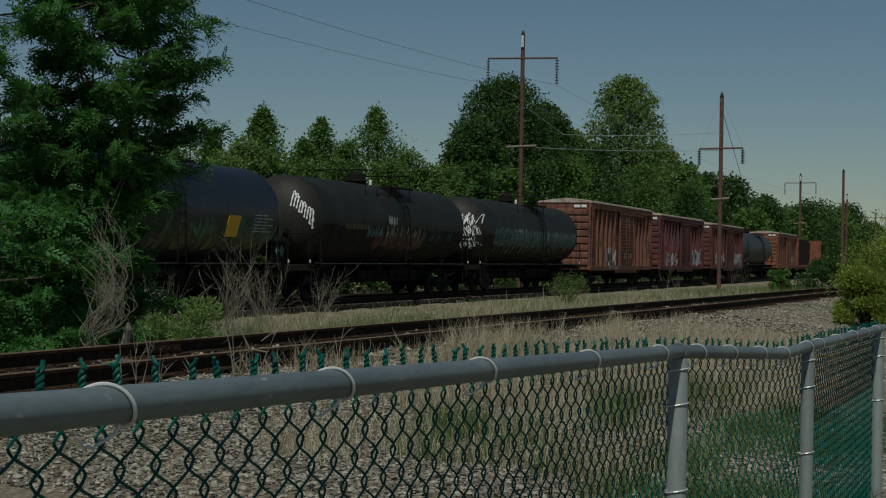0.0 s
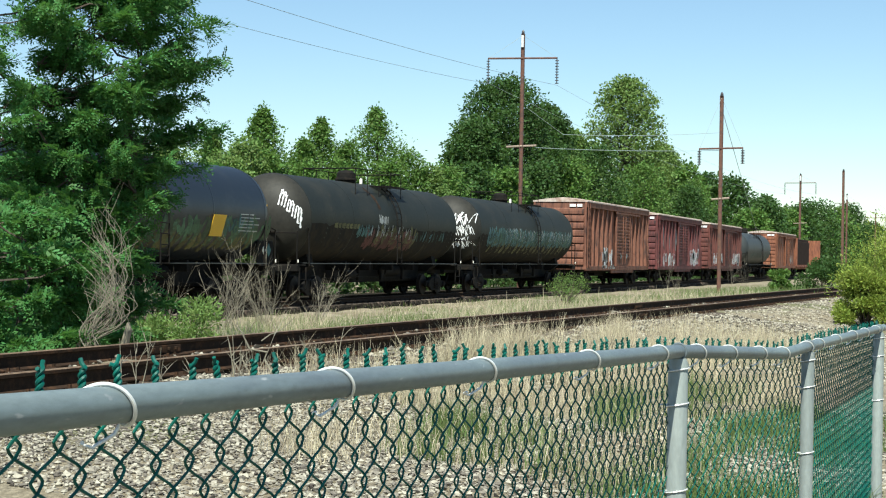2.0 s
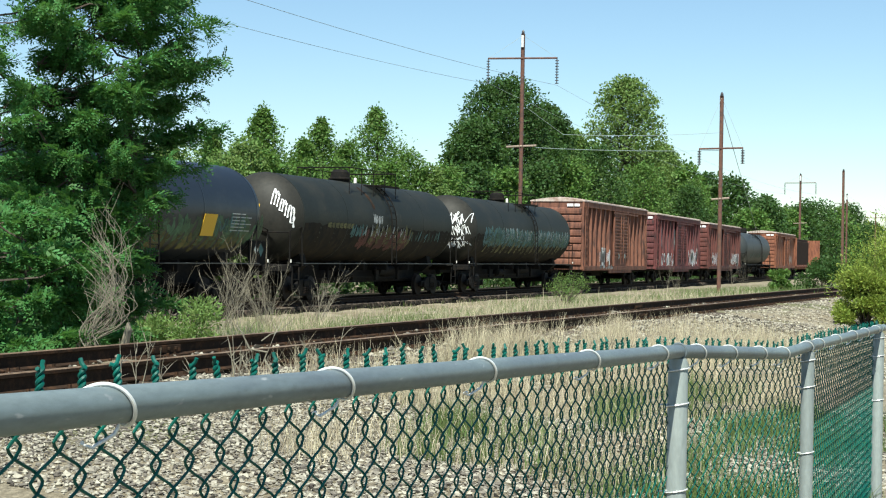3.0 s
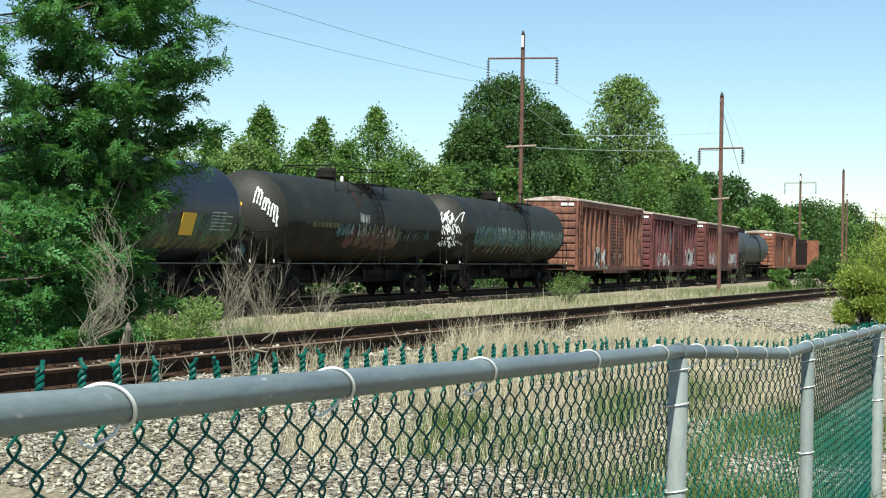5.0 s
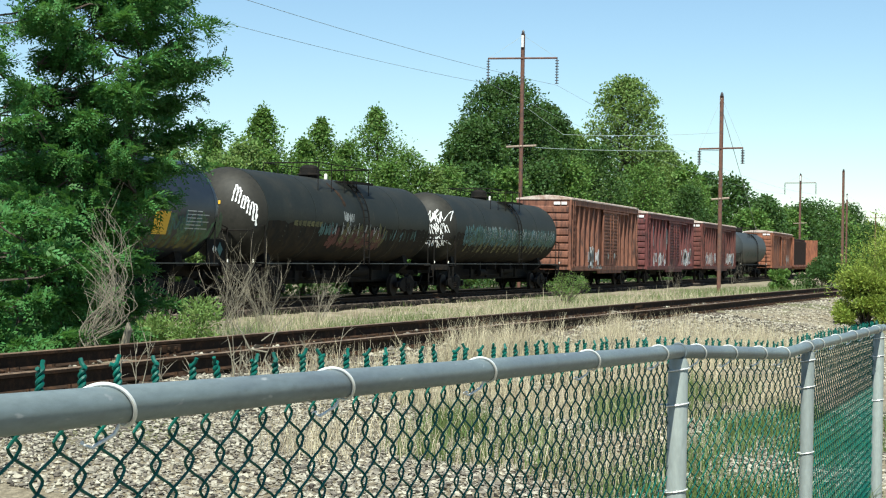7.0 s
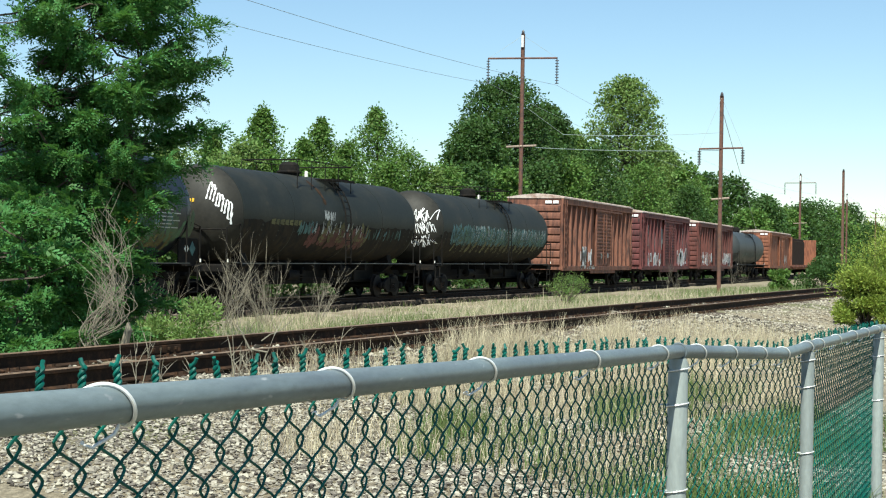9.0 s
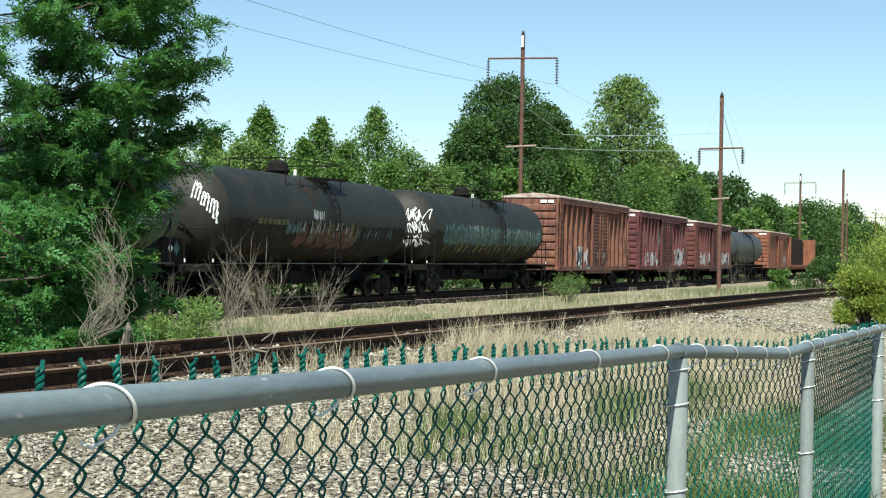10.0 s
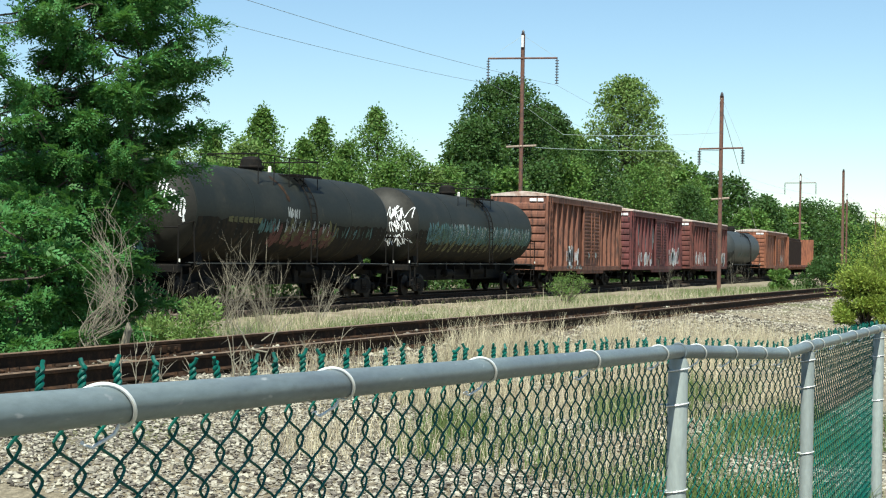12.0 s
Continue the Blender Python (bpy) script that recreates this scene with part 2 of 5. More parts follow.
# ---- the train ----
TANK_BLACK = surface("sooty_black_paint", (0.0149, 0.0174, 0.0141), 0.58, spots=[((0.0266, 0.0266, 0.0199), 0.8, 0.45, 0.7, 7), ((0.0498, 0.039, 0.0266), 3.0, 0.64, 0.78, 6)], grain=0.25, grain_scale=8, bump=0.05, bump_scale=5, specular=0.22)
# Black paint lightened and warmed: sunlight on the heads put into the colour.
TANK_SUNLIT = surface("sunlit_black_paint", (0.023, 0.022, 0.018), 0.6, spots=[((0.030, 0.028, 0.022), 0.9, 0.42, 0.68, 7), ((0.0166, 0.0166, 0.0141), 2.4, 0.55, 0.72, 6)], grain=0.25, grain_scale=8, specular=0.25)
TANK_BLUE = surface("blue_black_paint", (0.012, 0.016, 0.023), 0.42, spots=[((0.0291, 0.0332, 0.0373), 0.7, 0.5, 0.7, 6)], grain=0.2, grain_scale=8, specular=0.4)
TANK_GRIME = surface("oily_grime", (0.0133, 0.0108, 0.00747), 0.8, spots=[((0.0282, 0.0208, 0.0124), 1.6, 0.45, 0.65, 7), ((0.0083, 0.0083, 0.0083), 4, 0.5, 0.6, 4)], grain=0.35, grain_scale=6, stretch=(1, 1, 0.4), specular=0.2)
TANK_GREY = surface("dull_grey_paint", (0.034, 0.040, 0.040), 0.6, spots=[((0.0291, 0.0332, 0.0332), 1.1, 0.45, 0.65, 6)], grain=0.2, grain_scale=6)
FRAME_BLACK = surface("black_underframe", (0.00913, 0.0083, 0.00747), 0.85, spots=[((0.0199, 0.0149, 0.0108), 3, 0.5, 0.7, 5)], grain=0.3, grain_scale=12, specular=0.15)
WHEEL_STEEL = surface("wheel_steel", (0.0208, 0.0166, 0.0141), 0.7, 0.3, spots=[((0.0373, 0.0249, 0.0166), 5, 0.5, 0.7, 4)], specular=0.2)
BOX_PAINT = [surface("boxcar_paint_%s" % n, c, 0.75, spots=[(d, 1.3, 0.45, 0.7, 7), (e, 4.0, 0.50, 0.66, 7)], grain=0.28, grain_scale=5, stretch=(1.6, 1.6, 0.35), bump=0.1, specular=0.25)
             for n, c, d, e in (("orange_brown", (0.195, 0.086, 0.056), (0.125, 0.053, 0.038), (0.055, 0.032, 0.027)), ("maroon", (0.135, 0.044, 0.042), (0.082, 0.031, 0.032), (0.042, 0.025, 0.025)),
                                ("dark_brown", (0.125, 0.044, 0.036), (0.072, 0.030, 0.026), (0.040, 0.024, 0.022)), ("bright_rust", (0.235, 0.094, 0.052), (0.17, 0.066, 0.042), (0.105, 0.043, 0.030)))]
ROOF_PALE = surface("weathered_roof", (0.481, 0.398, 0.349), 0.65, spots=[((0.249, 0.133, 0.0913), 1.2, 0.52, 0.7, 7)], grain=0.2, grain_scale=6)
SPRAY_WHITE = surface("white_spray_paint", (0.78, 0.79, 0.78), 0.6, grain=0.12, grain_scale=9)
SPRAY_PALE = surface("faded_white_spray", (0.349, 0.365, 0.349), 0.7, grain=0.3, grain_scale=9)
SPRAY_TEAL = surface("faded_teal_spray", (0.045, 0.105, 0.098), 0.75, random=0.75, random_hue=0.05, island=True, grain=0.4, grain_scale=5)
SPRAY_GREEN = surface("faded_green_spray", (0.0581, 0.0996, 0.0498), 0.75, random=0.5, random_hue=0.05, island=True, grain=0.4, grain_scale=5)
SPRAY_RED = surface("faded_red_spray", (0.0871, 0.0249, 0.0216), 0.75, random=0.4, island=True, grain=0.4, grain_scale=5)
SPRAY_OLIVE = surface("faded_yellow_spray", (0.095, 0.088, 0.03), 0.75, random=0.4, island=True, grain=0.4, grain_scale=5)
PLACARD_YELLOW = surface("yellow_placard", (0.62, 0.36, 0.02), 0.5, grain=0.1)
REFLECTOR = surface("white_reflector", (0.8, 0.78, 0.7), 0.4)
LOAD = surface("dark_wrapped_load", (0.0332, 0.0199, 0.0149), 0.95, grain=0.4, grain_scale=2, specular=0.1)

CARS, WHEELS = [], []
WHEEL_RADIUS = 0.42
wheel_row = [(-0.075, 0.15), (-0.07, 0.40), (-0.065, WHEEL_RADIUS), (0.045, WHEEL_RADIUS), (0.05, 0.455), (0.075, 0.455), (0.08, 0.38), (0.03, 0.34), (0.02, 0.2), (0.09, 0.15)]
wheel_shape = Shape().lathe([(-1.12, 0.07), (-0.83, 0.07), (-0.82, 0.08), (0.82, 0.08), (0.83, 0.07), (1.12, 0.07)], 12, "y")
wheel_shape.add(*(lambda s: (s.v, s.f))(Shape().lathe(wheel_row, 28, "y").moved(0, -0.76, 0)))
wheel_shape.add(*(lambda s: (s.v, s.f))(Shape().lathe([(-a, r) for a, r in wheel_row[::-1]], 28, "y").moved(0, 0.76, 0)))
for k in range(5):
    a = k * math.tau / 5
    for side in (-0.845, 0.845):
        wheel_shape.box(0.25 * math.cos(a), side * 0.97, 0.25 * math.sin(a), 0.05, 0.02, 0.05)
WHEELSET = wheel_shape.mesh("wheelset", WHEEL_STEEL, smooth=True)
FRAME_OUTLINE = [(-1.12, 0.36), (-1.10, 0.56), (-0.72, 0.58), (-0.38, 0.74), (0.38, 0.74), (0.72, 0.58), (1.10, 0.56), (1.12, 0.36), (0.70, 0.34), (0.40, 0.17), (-0.40, 0.17), (-0.70, 0.34)]
side_shape = Shape()
n_out = len(FRAME_OUTLINE)
side_shape.add([(x, -0.06, z) for x, z in FRAME_OUTLINE] + [(x, 0.06, z) for x, z in FRAME_OUTLINE],
               [(i, (i + 1) % n_out, n_out + (i + 1) % n_out, n_out + i) for i in range(n_out)] + [tuple(range(n_out)), tuple(range(n_out, 2 * n_out))[::-1]])
for sx in (-0.865, 0.865):
    side_shape.add(*(lambda s: (s.v, s.f))(Shape().lathe([(-0.13, 0.05), (-0.12, 0.11), (0.1, 0.12)], 12, "y").moved(sx, 0, WHEEL_RADIUS)))
SIDE_FRAME = side_shape.mesh("side_frame", FRAME_BLACK, bevel=0.02)
spring_shape = Shape()
for sx in (-0.16, 0, 0.16):
    pts = [(sx + 0.055 * math.cos(a * 0.9), 0.055 * math.sin(a * 0.9), 0.25 + a * 0.011) for a in range(24)]
    spring_shape.tube(pts, 0.016, 5)
SPRINGS = spring_shape.mesh("spring_group", WHEEL_STEEL)
BOLSTER = Shape().box(0, 0, 0.6, 0.4, 2.2, 0.22).box(0, 0, 0.75, 0.6, 0.6, 0.12).mesh("bogie", FRAME_BLACK, bevel=0.02)


def add_bogie(car, x):
    bogie = part("bogie", BOLSTER, None, car)
    bogie.location.x = x
    for y in (-1.0, 1.0):
        f = part("side_frame", SIDE_FRAME, None, bogie)
        f.location.y = y
        s = part("spring_group", SPRINGS, None, bogie)
        s.location.y = y * 1.08
    for dx in (-0.865, 0.865):
        w = part("wheelset", WHEELSET, None, bogie)
        w.location = (dx, 0, WHEEL_RADIUS)
        WHEELS.append(w)


def add_couplers(car, half, reach):
    for s in (-1, 1):
        c = Shape().box(s * (half + reach / 2 - 0.2), 0, 0.87, reach, 0.14, 0.16).box(s * (half + reach - 0.1), 0.03, 0.87, 0.26, 0.3, 0.3)
        part("coupler", c, FRAME_BLACK, car, bevel=0.02)
        hose = Shape().tube([(s * (half + 0.05), -0.35, 0.8), (s * (half + reach * 0.5), -0.33, 0.35), (s * (half + reach), -0.2, 0.45)], 0.025, 6)
        part("brake_hose", hose, FRAME_BLACK, car)


def ribbon(shape, points, width, place):
    """A flat painted stroke along (u, v) points; place(u, v) gives the spot on the surface."""
    left, right = [], []
    for i, (u, v) in enumerate(points):
        a, b = points[max(i - 1, 0)], points[min(i + 1, len(points) - 1)]
        du, dv = b[0] - a[0], b[1] - a[1]
        n = math.hypot(du, dv) or 1
        w = width * (0.7 + 0.3 * math.sin(i * 1.7))
        left.append(place(u - dv / n * w, v + du / n * w))
        right.append(place(u + dv / n * w, v - du / n * w))
    m = len(points)
    shape.add(left + right, [(i, i + 1, m + i + 1, m + i) for i in range(m - 1)])


def curve_through(points, steps=5):
    """Rounds a row of (u, v) points."""
    out = []
    n = len(points)
    for i in range(n - 1):
        p0, p1, p2, p3 = points[max(i - 1, 0)], points[i], points[i + 1], points[min(i + 2, n - 1)]
        for k in range(steps):
            t = k / steps
            out.append(tuple(0.5 * (2 * p1[j] + (p2[j] - p0[j]) * t + (2 * p0[j] - 5 * p1[j] + 4 * p2[j] - p3[j]) * t * t + (3 * p1[j] - p0[j] - 3 * p2[j] + p3[j]) * t ** 3) for j in (0, 1)))
    out.append(points[-1])
    return out


def scrawl(car, place, u0, u1, v0, v1, count, width, material, label, seed, lean=0.25, slope=0.0):
    """Spray-painted strokes that fill the patch u0..u1, v0..v1."""
    rnd = random.Random(seed)
    s = Shape()
    for k in range(count):
        u = u0 + (u1 - u0) * (k + 0.5) / count
        drop = slope * (u - u0)
        h = v1 - v0
        kind = rnd.random()
        pts = [(u - lean * h * 0.5 + rnd.uniform(-0.1, 0.1) * h, v0 + drop + rnd.uniform(0, 0.25) * h)]
        for q in range(rnd.choice((2, 3, 4))):
            pts.append((u + rnd.uniform(-0.3, 0.3) * h + lean * h * (q - 1) * 0.3, v0 + drop + h * rnd.uniform(0.1 if q % 2 else 0.65, 0.4 if q % 2 else 1.0)))
        ribbon(s, curve_through(pts), width * rnd.uniform(0.6, 1.2), place)
    me = s.mesh("graffiti", material)
    return tagged(part("graffiti", me, None, car, label), kind="stuff")


def tank_car(x0, x1, paint, label, grime=True, seed=1, dx=-0.42):
    half = (x1 - x0) / 2
    car = thing("tank_car", pose((x0 + x1) / 2, TRACK_Y, RAIL_TOP), label, "tank car", "cars of the freight train")
    R, cz, dome = 1.51, 2.83, 1.0
    h = half
    profile = []
    for k in range(9):
        a = k / 8 * math.pi / 2
        profile.append((-h + dome * (1 - math.sin(a)) , max(0.02, R * math.cos(a))))
    profile = profile[::-1]
    left = profile
    right = [(-a, r) for a, r in profile[::-1]]
    part("shell", Shape().lathe([(left[-1][0], R)] + [(right[0][0], R)], 56).moved(0, 0, cz), paint, car, smooth=True)
    for name, rows in (("head", left), ("head", right)):
        part(name, Shape().lathe(rows, 56).moved(0, 0, cz), TANK_SUNLIT if grime else paint, car, smooth=True)
    c = h - dome
    for x in (-c, -c * 0.5, 0.13 * h, c * 0.55, c):
        part("weld_seam", Shape().lathe([(x - 0.03, R + 0.001), (x - 0.02, R + 0.006), (x + 0.02, R + 0.006), (x + 0.03, R + 0.001)], 56).moved(0, 0, cz), paint, car, smooth=True)

    def on_side(u, v, off=0.006):
        a = math.asin(max(-0.99, min(0.99, (v - cz) / R)))
        return (u, -(R + off) * math.cos(a), cz + (R + off) * math.sin(a))

    def on_head(u, v, off=0.012):
        """u: metres from the middle towards the near side; v: height."""
        share = min(0.999, math.hypot(u, v - cz) / R)
        return (-h + dome * (1 - math.sqrt(1 - share * share)) - off, -u, v)

    if grime:
        g = Shape()
        n, m = 60, 10
        rnd = random.Random(seed)
        tops = [2.62 + rnd.uniform(-0.05, 0.06) for _ in range(n + 1)]
        vs = []
        for i in range(n + 1):
            u = -c + 0.05 + (2 * c - 0.1) * i / n
            for j in range(m + 1):
                a0, a1 = math.asin((tops[i] - cz) / R), radians(-80)
                a = a0 + (a1 - a0) * j / m
                vs.append((u, -(R + 0.004) * math.cos(a), cz + (R + 0.004) * math.sin(a)))
        g.add(vs, [(i * (m + 1) + j, i * (m + 1) + j + 1, (i + 1) * (m + 1) + j + 1, (i + 1) * (m + 1) + j) for i in range(n) for j in range(m)])
        part("grime_coat", g, TANK_GRIME, car, "brown oily grime over the lower shell", smooth=True)

    # manway, its platform and railing, ladder
    man = Shape().lathe([(-0.3, 0.36), (0.05, 0.36), (0.07, 0.44), (0.12, 0.44), (0.14, 0.37), (0.34, 0.34), (0.43, 0.24), (0.46, 0.02)], 24, "z").moved(dx, 0, cz + R)
    part("manway_dome", man, FRAME_BLACK, car, "squat black manway dome", smooth=True)
    part("valve_cap", Shape().lathe([(0, 0.06), (0.16, 0.06), (0.2, 0.03)], 10, "z").moved(dx + 0.85, -0.25, cz + R - 0.02), REFLECTOR, car, "small white valve cap")
    deck = Shape()
    for k in range(9):
        deck.box(dx + 1.0 + k * 0.2, -0.75, cz + R - 0.10, 0.12, 1.1, 0.035)
    for y in (-0.25, -1.28):
        deck.box(dx + 1.8, y, cz + R - 0.14, 1.9, 0.05, 0.06)
    part("platform", deck, FRAME_BLACK, car)
    rail = Shape()
    zt = cz + R + 0.42
    for y in (-1.15, 0.95):
        rail.tube([(dx - 1.7, y, zt), (dx + 2.7, y, zt)], 0.016, 6)
        for x in (-1.7, -0.6, 0.5, 1.6, 2.7):
            rail.tube([(dx + x, y, zt), (dx + x, y, cz + math.sqrt(R * R - y * y) - 0.02)], 0.015, 6)
    rail.tube([(dx + 2.7, -1.15, zt), (dx + 2.7, 0.95, zt)], 0.024, 6).tube([(dx - 1.7, -1.15, zt), (dx - 1.7, 0.95, zt)], 0.024, 6)
    part("railing", rail, FRAME_BLACK, car)
    lad = Shape()
    for x in (dx + 1.3, dx + 1.75):
        lad.tube([(x, -(R + 0.1) * math.cos(radians(a)), cz + (R + 0.1) * math.sin(radians(a))) for a in range(55, -8, -9)] + [(x, -(R + 0.12), 1.25)], 0.024, 6)
    for a in range(50, -8, -9):
        lad.tube([(dx + 1.3, -(R + 0.1) * math.cos(radians(a)), cz + (R + 0.1) * math.sin(radians(a))), (dx + 1.75, -(R + 0.1) * math.cos(radians(a)), cz + (R + 0.1) * math.sin(radians(a)))], 0.016, 6)
    for z in (2.4, 2.1, 1.8, 1.5, 1.28):
        lad.tube([(dx + 1.3, -(R + 0.12), z), (dx + 1.75, -(R + 0.12), z)], 0.016, 6)
    part("ladder", lad, FRAME_BLACK, car)

    # underframe
    for s in (-1, 1):
        part("stub_sill", Shape().box(s * (h - 1.7), 0, 1.05, 4.0, 0.5, 0.36), FRAME_BLACK, car, bevel=0.02)
        part("end_sill", Shape().box(s * (h - 0.15), 0, 1.12, 0.25, 2.9, 0.2).box(s * (h - 0.5), 0, 1.22, 0.9, 2.7, 0.05), FRAME_BLACK, car, bevel=0.01)
        sad = Shape()
        arc = [(-R * 0.8 * math.cos(radians(a)), cz - 0.02 - R * math.sin(radians(a))) for a in range(45, 136, 10)]
        sad.prism([(y, z) for y, z in arc] + [(1.0, 1.2), (0.7, 0.95), (-0.7, 0.95), (-1.0, 1.2)], s * (h - 2.1) - 0.2, s * (h - 2.1) + 0.2)
        part("saddle", sad, FRAME_BLACK, car)
        er = Shape()
        for y in (-1.42, 1.42):
            er.tube([(s * (h - 0.1), y, 1.15), (s * (h - 0.1), y, 2.35), (s * (h - 0.9), y * 1.02, 2.5), (s * (h - 0.95), y * 1.04, 1.2)], 0.024, 6)
        er.tube([(s * (h - 0.1), -1.42, 2.3), (s * (h - 0.1), 1.42, 2.3)], 0.024, 6)
        part("end_railing", er, FRAME_BLACK, car)
        st = Shape()
        for z in (0.45, 0.75):
            st.box(s * (h - 0.5), -1.45, z, 0.5, 0.05, 0.03)
        for x in (-0.25, 0.25):
            st.box(s * (h - 0.5) + x, -1.45, 0.78, 0.04, 0.04, 0.75)
        part("sill_step", st, FRAME_BLACK, car)
        for z in (1.36,):
            part("marker", Shape().box(s * (h - 0.12), -1.46, z, 0.05, 0.03, 0.10), REFLECTOR, car, "small white marker plate", bevel=0.004)
        add_bogie(car, s * (h - 2.1))
    bar = Shape().tube([(-h + 0.9, -R - 0.05, 1.28), (h - 0.9, -R - 0.05, 1.28)], 0.015, 6)
    for x in np.arange(-h + 1.2, h - 1, 2.6):
        bar.tube([(x, -R - 0.05, 1.28), (x, -R + 0.5, 1.3)], 0.012, 6)
    part("side_handrail", bar, TANK_GREY, car, "long dull steel grab rail")
    part("centre_sill", Shape().box(0, 0, 0.93, 2 * h - 3.2, 0.7, 0.74).box(0, 0.9, 1.12, 2 * h - 4.6, 0.12, 0.4), FRAME_BLACK, car, bevel=0.02)
    for x in (-3.4, -1.2, 1.0, 3.2):
        part("bolster_web", Shape().box(x, 0, 1.2, 0.12, 2.3, 0.34).box(x, -0.7, 0.9, 0.3, 0.1, 0.5), FRAME_BLACK, car, bevel=0.01)
    part("brake_cylinder", Shape().lathe([(-0.5, 0.05), (-0.45, 0.17), (0.3, 0.17), (0.35, 0.04), (0.9, 0.03)], 14).moved(-2.3, -0.8, 0.88), FRAME_BLACK, car, smooth=True)
    part("brake_rod", Shape().tube([(-h + 2.2, -0.55, 0.72), (-2.0, -0.8, 0.8), (1.5, -0.6, 0.74), (h - 2.2, -0.5, 0.66)], 0.022, 6), FRAME_BLACK, car)
    part("air_reservoir", Shape().lathe([(-0.8, 0.05), (-0.75, 0.2), (0.75, 0.2), (0.8, 0.05)], 16).moved(2.2, -0.5, 1.0), FRAME_BLACK, car, smooth=True)
    part("outlet_valve", Shape().lathe([(0, 0.12), (0.3, 0.14), (0.32, 0.25), (0.5, 0.25)], 12, "z").moved(0, 0, 0.95), FRAME_BLACK, car)
    add_couplers(car, h, 0.85)
    CARS.append(car)
    return car, on_side, on_head, half


def add_placard(car, on_side, u, v, w, h_, material, label):
    s = Shape()
    s.add([on_side(u + a * w / 2, v + b * h_ / 2, o) for o in (0.042, 0.06) for b in (-1, 1) for a in (-1, 1)],
          [(0, 1, 3, 2), (4, 6, 7, 5), (0, 4, 5, 1), (2, 3, 7, 6), (0, 2, 6, 4), (1, 5, 7, 3)])
    part("placard", s, material, car, label)


def marking(car, on_side, u0, v0, widths, height, material, label, gap=0.05):
    """Plain bars where lettering cannot be read."""
    s = Shape()
    u = u0
    for w in widths:
        ribbon(s, [(u, v0), (u + w, v0)], height / 2, on_side)
        u += w + gap
    part("marking", s, material, car, label)


# blue-black tank car, partly behind the trees
car, side, head, half = tank_car(27.4, 44.0, TANK_BLUE, "blue-black steel tank car with yellow placard and graffiti", grime=False, seed=3)
add_placard(car, side, 4.35, 2.42, 0.75, 0.62, PLACARD_YELLOW, "yellow rectangular placard")
for k in range(6):
    marking(car, side, 5.7, 2.78 - k * 0.1, [0.5, 0.3, 0.35][: 2 + k % 2], 0.035, SPRAY_PALE, "faded data lines")
scrawl(car, side, 0.5, 7.6, 1.75, 2.75, 26, 0.10, SPRAY_GREEN, "faded green graffiti", 21)
scrawl(car, side, 5.0, 6.6, 2.1, 2.8, 6, 0.045, SPRAY_TEAL, "faded grey-green graffiti", 22)
scrawl(car, side, 0.0, 7.0, 1.6, 2.2, 16, 0.12, SPRAY_OLIVE, "faded olive graffiti", 23)

plate = Shape().box(7.72, -1.30, 1.62, 1.1, 0.04, 0.75)
part("placard_board", plate, FRAME_BLACK, car, "black board at the end of the car", bevel=0.01)
for u, w, mat in ((7.60, 0.12, REFLECTOR), (7.93, 0.17, SPRAY_TEAL)):
    d = Shape().prism([(u - w, 1.70), (u, 1.70 - w * 1.25), (u + w, 1.70), (u, 1.70 + w * 1.25)], 1.322, 1.334)
    d.v = [(b, -a, c) for a, b, c in d.v]
    part("diamond_placard", d, mat, car, "diamond-shaped warning placard")

# black tank car with a big white scrawl on its head
car, side, head, half = tank_car(45.4, 61.6, TANK_BLACK, "sooty black tank car with graffiti along its lower side", seed=5, dx=-1.0)
white = Shape()
for k, (u, top, low) in enumerate(((0.70, 3.74, 3.22), (0.80, 3.66, 3.20), (0.89, 3.56, 3.14), (0.97, 3.40, 3.02), (1.05, 3.36, 2.98), (1.13, 3.26, 2.84), (1.20, 3.20, 2.78), (1.27, 3.14, 2.62), (1.33, 2.98, 2.46))):
    ribbon(white, curve_through([(u - 0.02, low), (u, (low + top) / 2), (u + 0.015, top)], 4), 0.026, head)
    if k % 3 != 2:
        ribbon(white, curve_through([(u + 0.015, top), (u + 0.06, top - 0.03), (u + 0.07, top - 0.16)], 3), 0.020, head)
    if k in (3, 7):
        ribbon(white, curve_through([(u - 0.02, low), (u + 0.05, low + 0.02), (u + 0.09, low + 0.2)], 3), 0.020, head)
tagged(part("graffiti", white, SPRAY_WHITE, car, "bright white spray-painted scrawl on the tank head"), kind="stuff")
marking(car, lambda u, v: head(-u - 6.60, v), -6.92, 3.18, [0.07, 0.09], 0.13, PLACARD_YELLOW, "small yellow car marking on the tank head", 0.03)
marking(car, side, -5.2, 2.62, [0.28, 0.22, 0.3, 0.25, 0.25, 0.3, 0.22], 0.2, SPRAY_OLIVE, "faded yellow row of painted bars", 0.06)
scrawl(car, side, -1.25, -0.35, 2.72, 3.12, 6, 0.035, SPRAY_PALE, "pale spray-painted scrawl", 33, 0.1)
scrawl(car, side, -3.2, -1.9, 2.2, 2.75, 8, 0.05, SPRAY_TEAL, "faded teal graffiti", 34)
scrawl(car, side, -2.2, 2.6, 1.75, 2.55, 15, 0.15, SPRAY_RED, "faded red graffiti", 35, 0.3)
scrawl(car, side, -1.4, 2.9, 1.85, 2.75, 9, 0.11, SPRAY_OLIVE, "faded yellow graffiti", 36, 0.5)
scrawl(car, side, -2.0, 2.4, 2.2, 2.75, 9, 0.03, SPRAY_PALE, "pale spray-painted outlines", 38, 0.2)
scrawl(car, side, 2.4, 6.0, 2.1, 2.6, 10, 0.035, SPRAY_TEAL, "faint grey-blue graffiti", 37, 0.1)
rust = Shape()
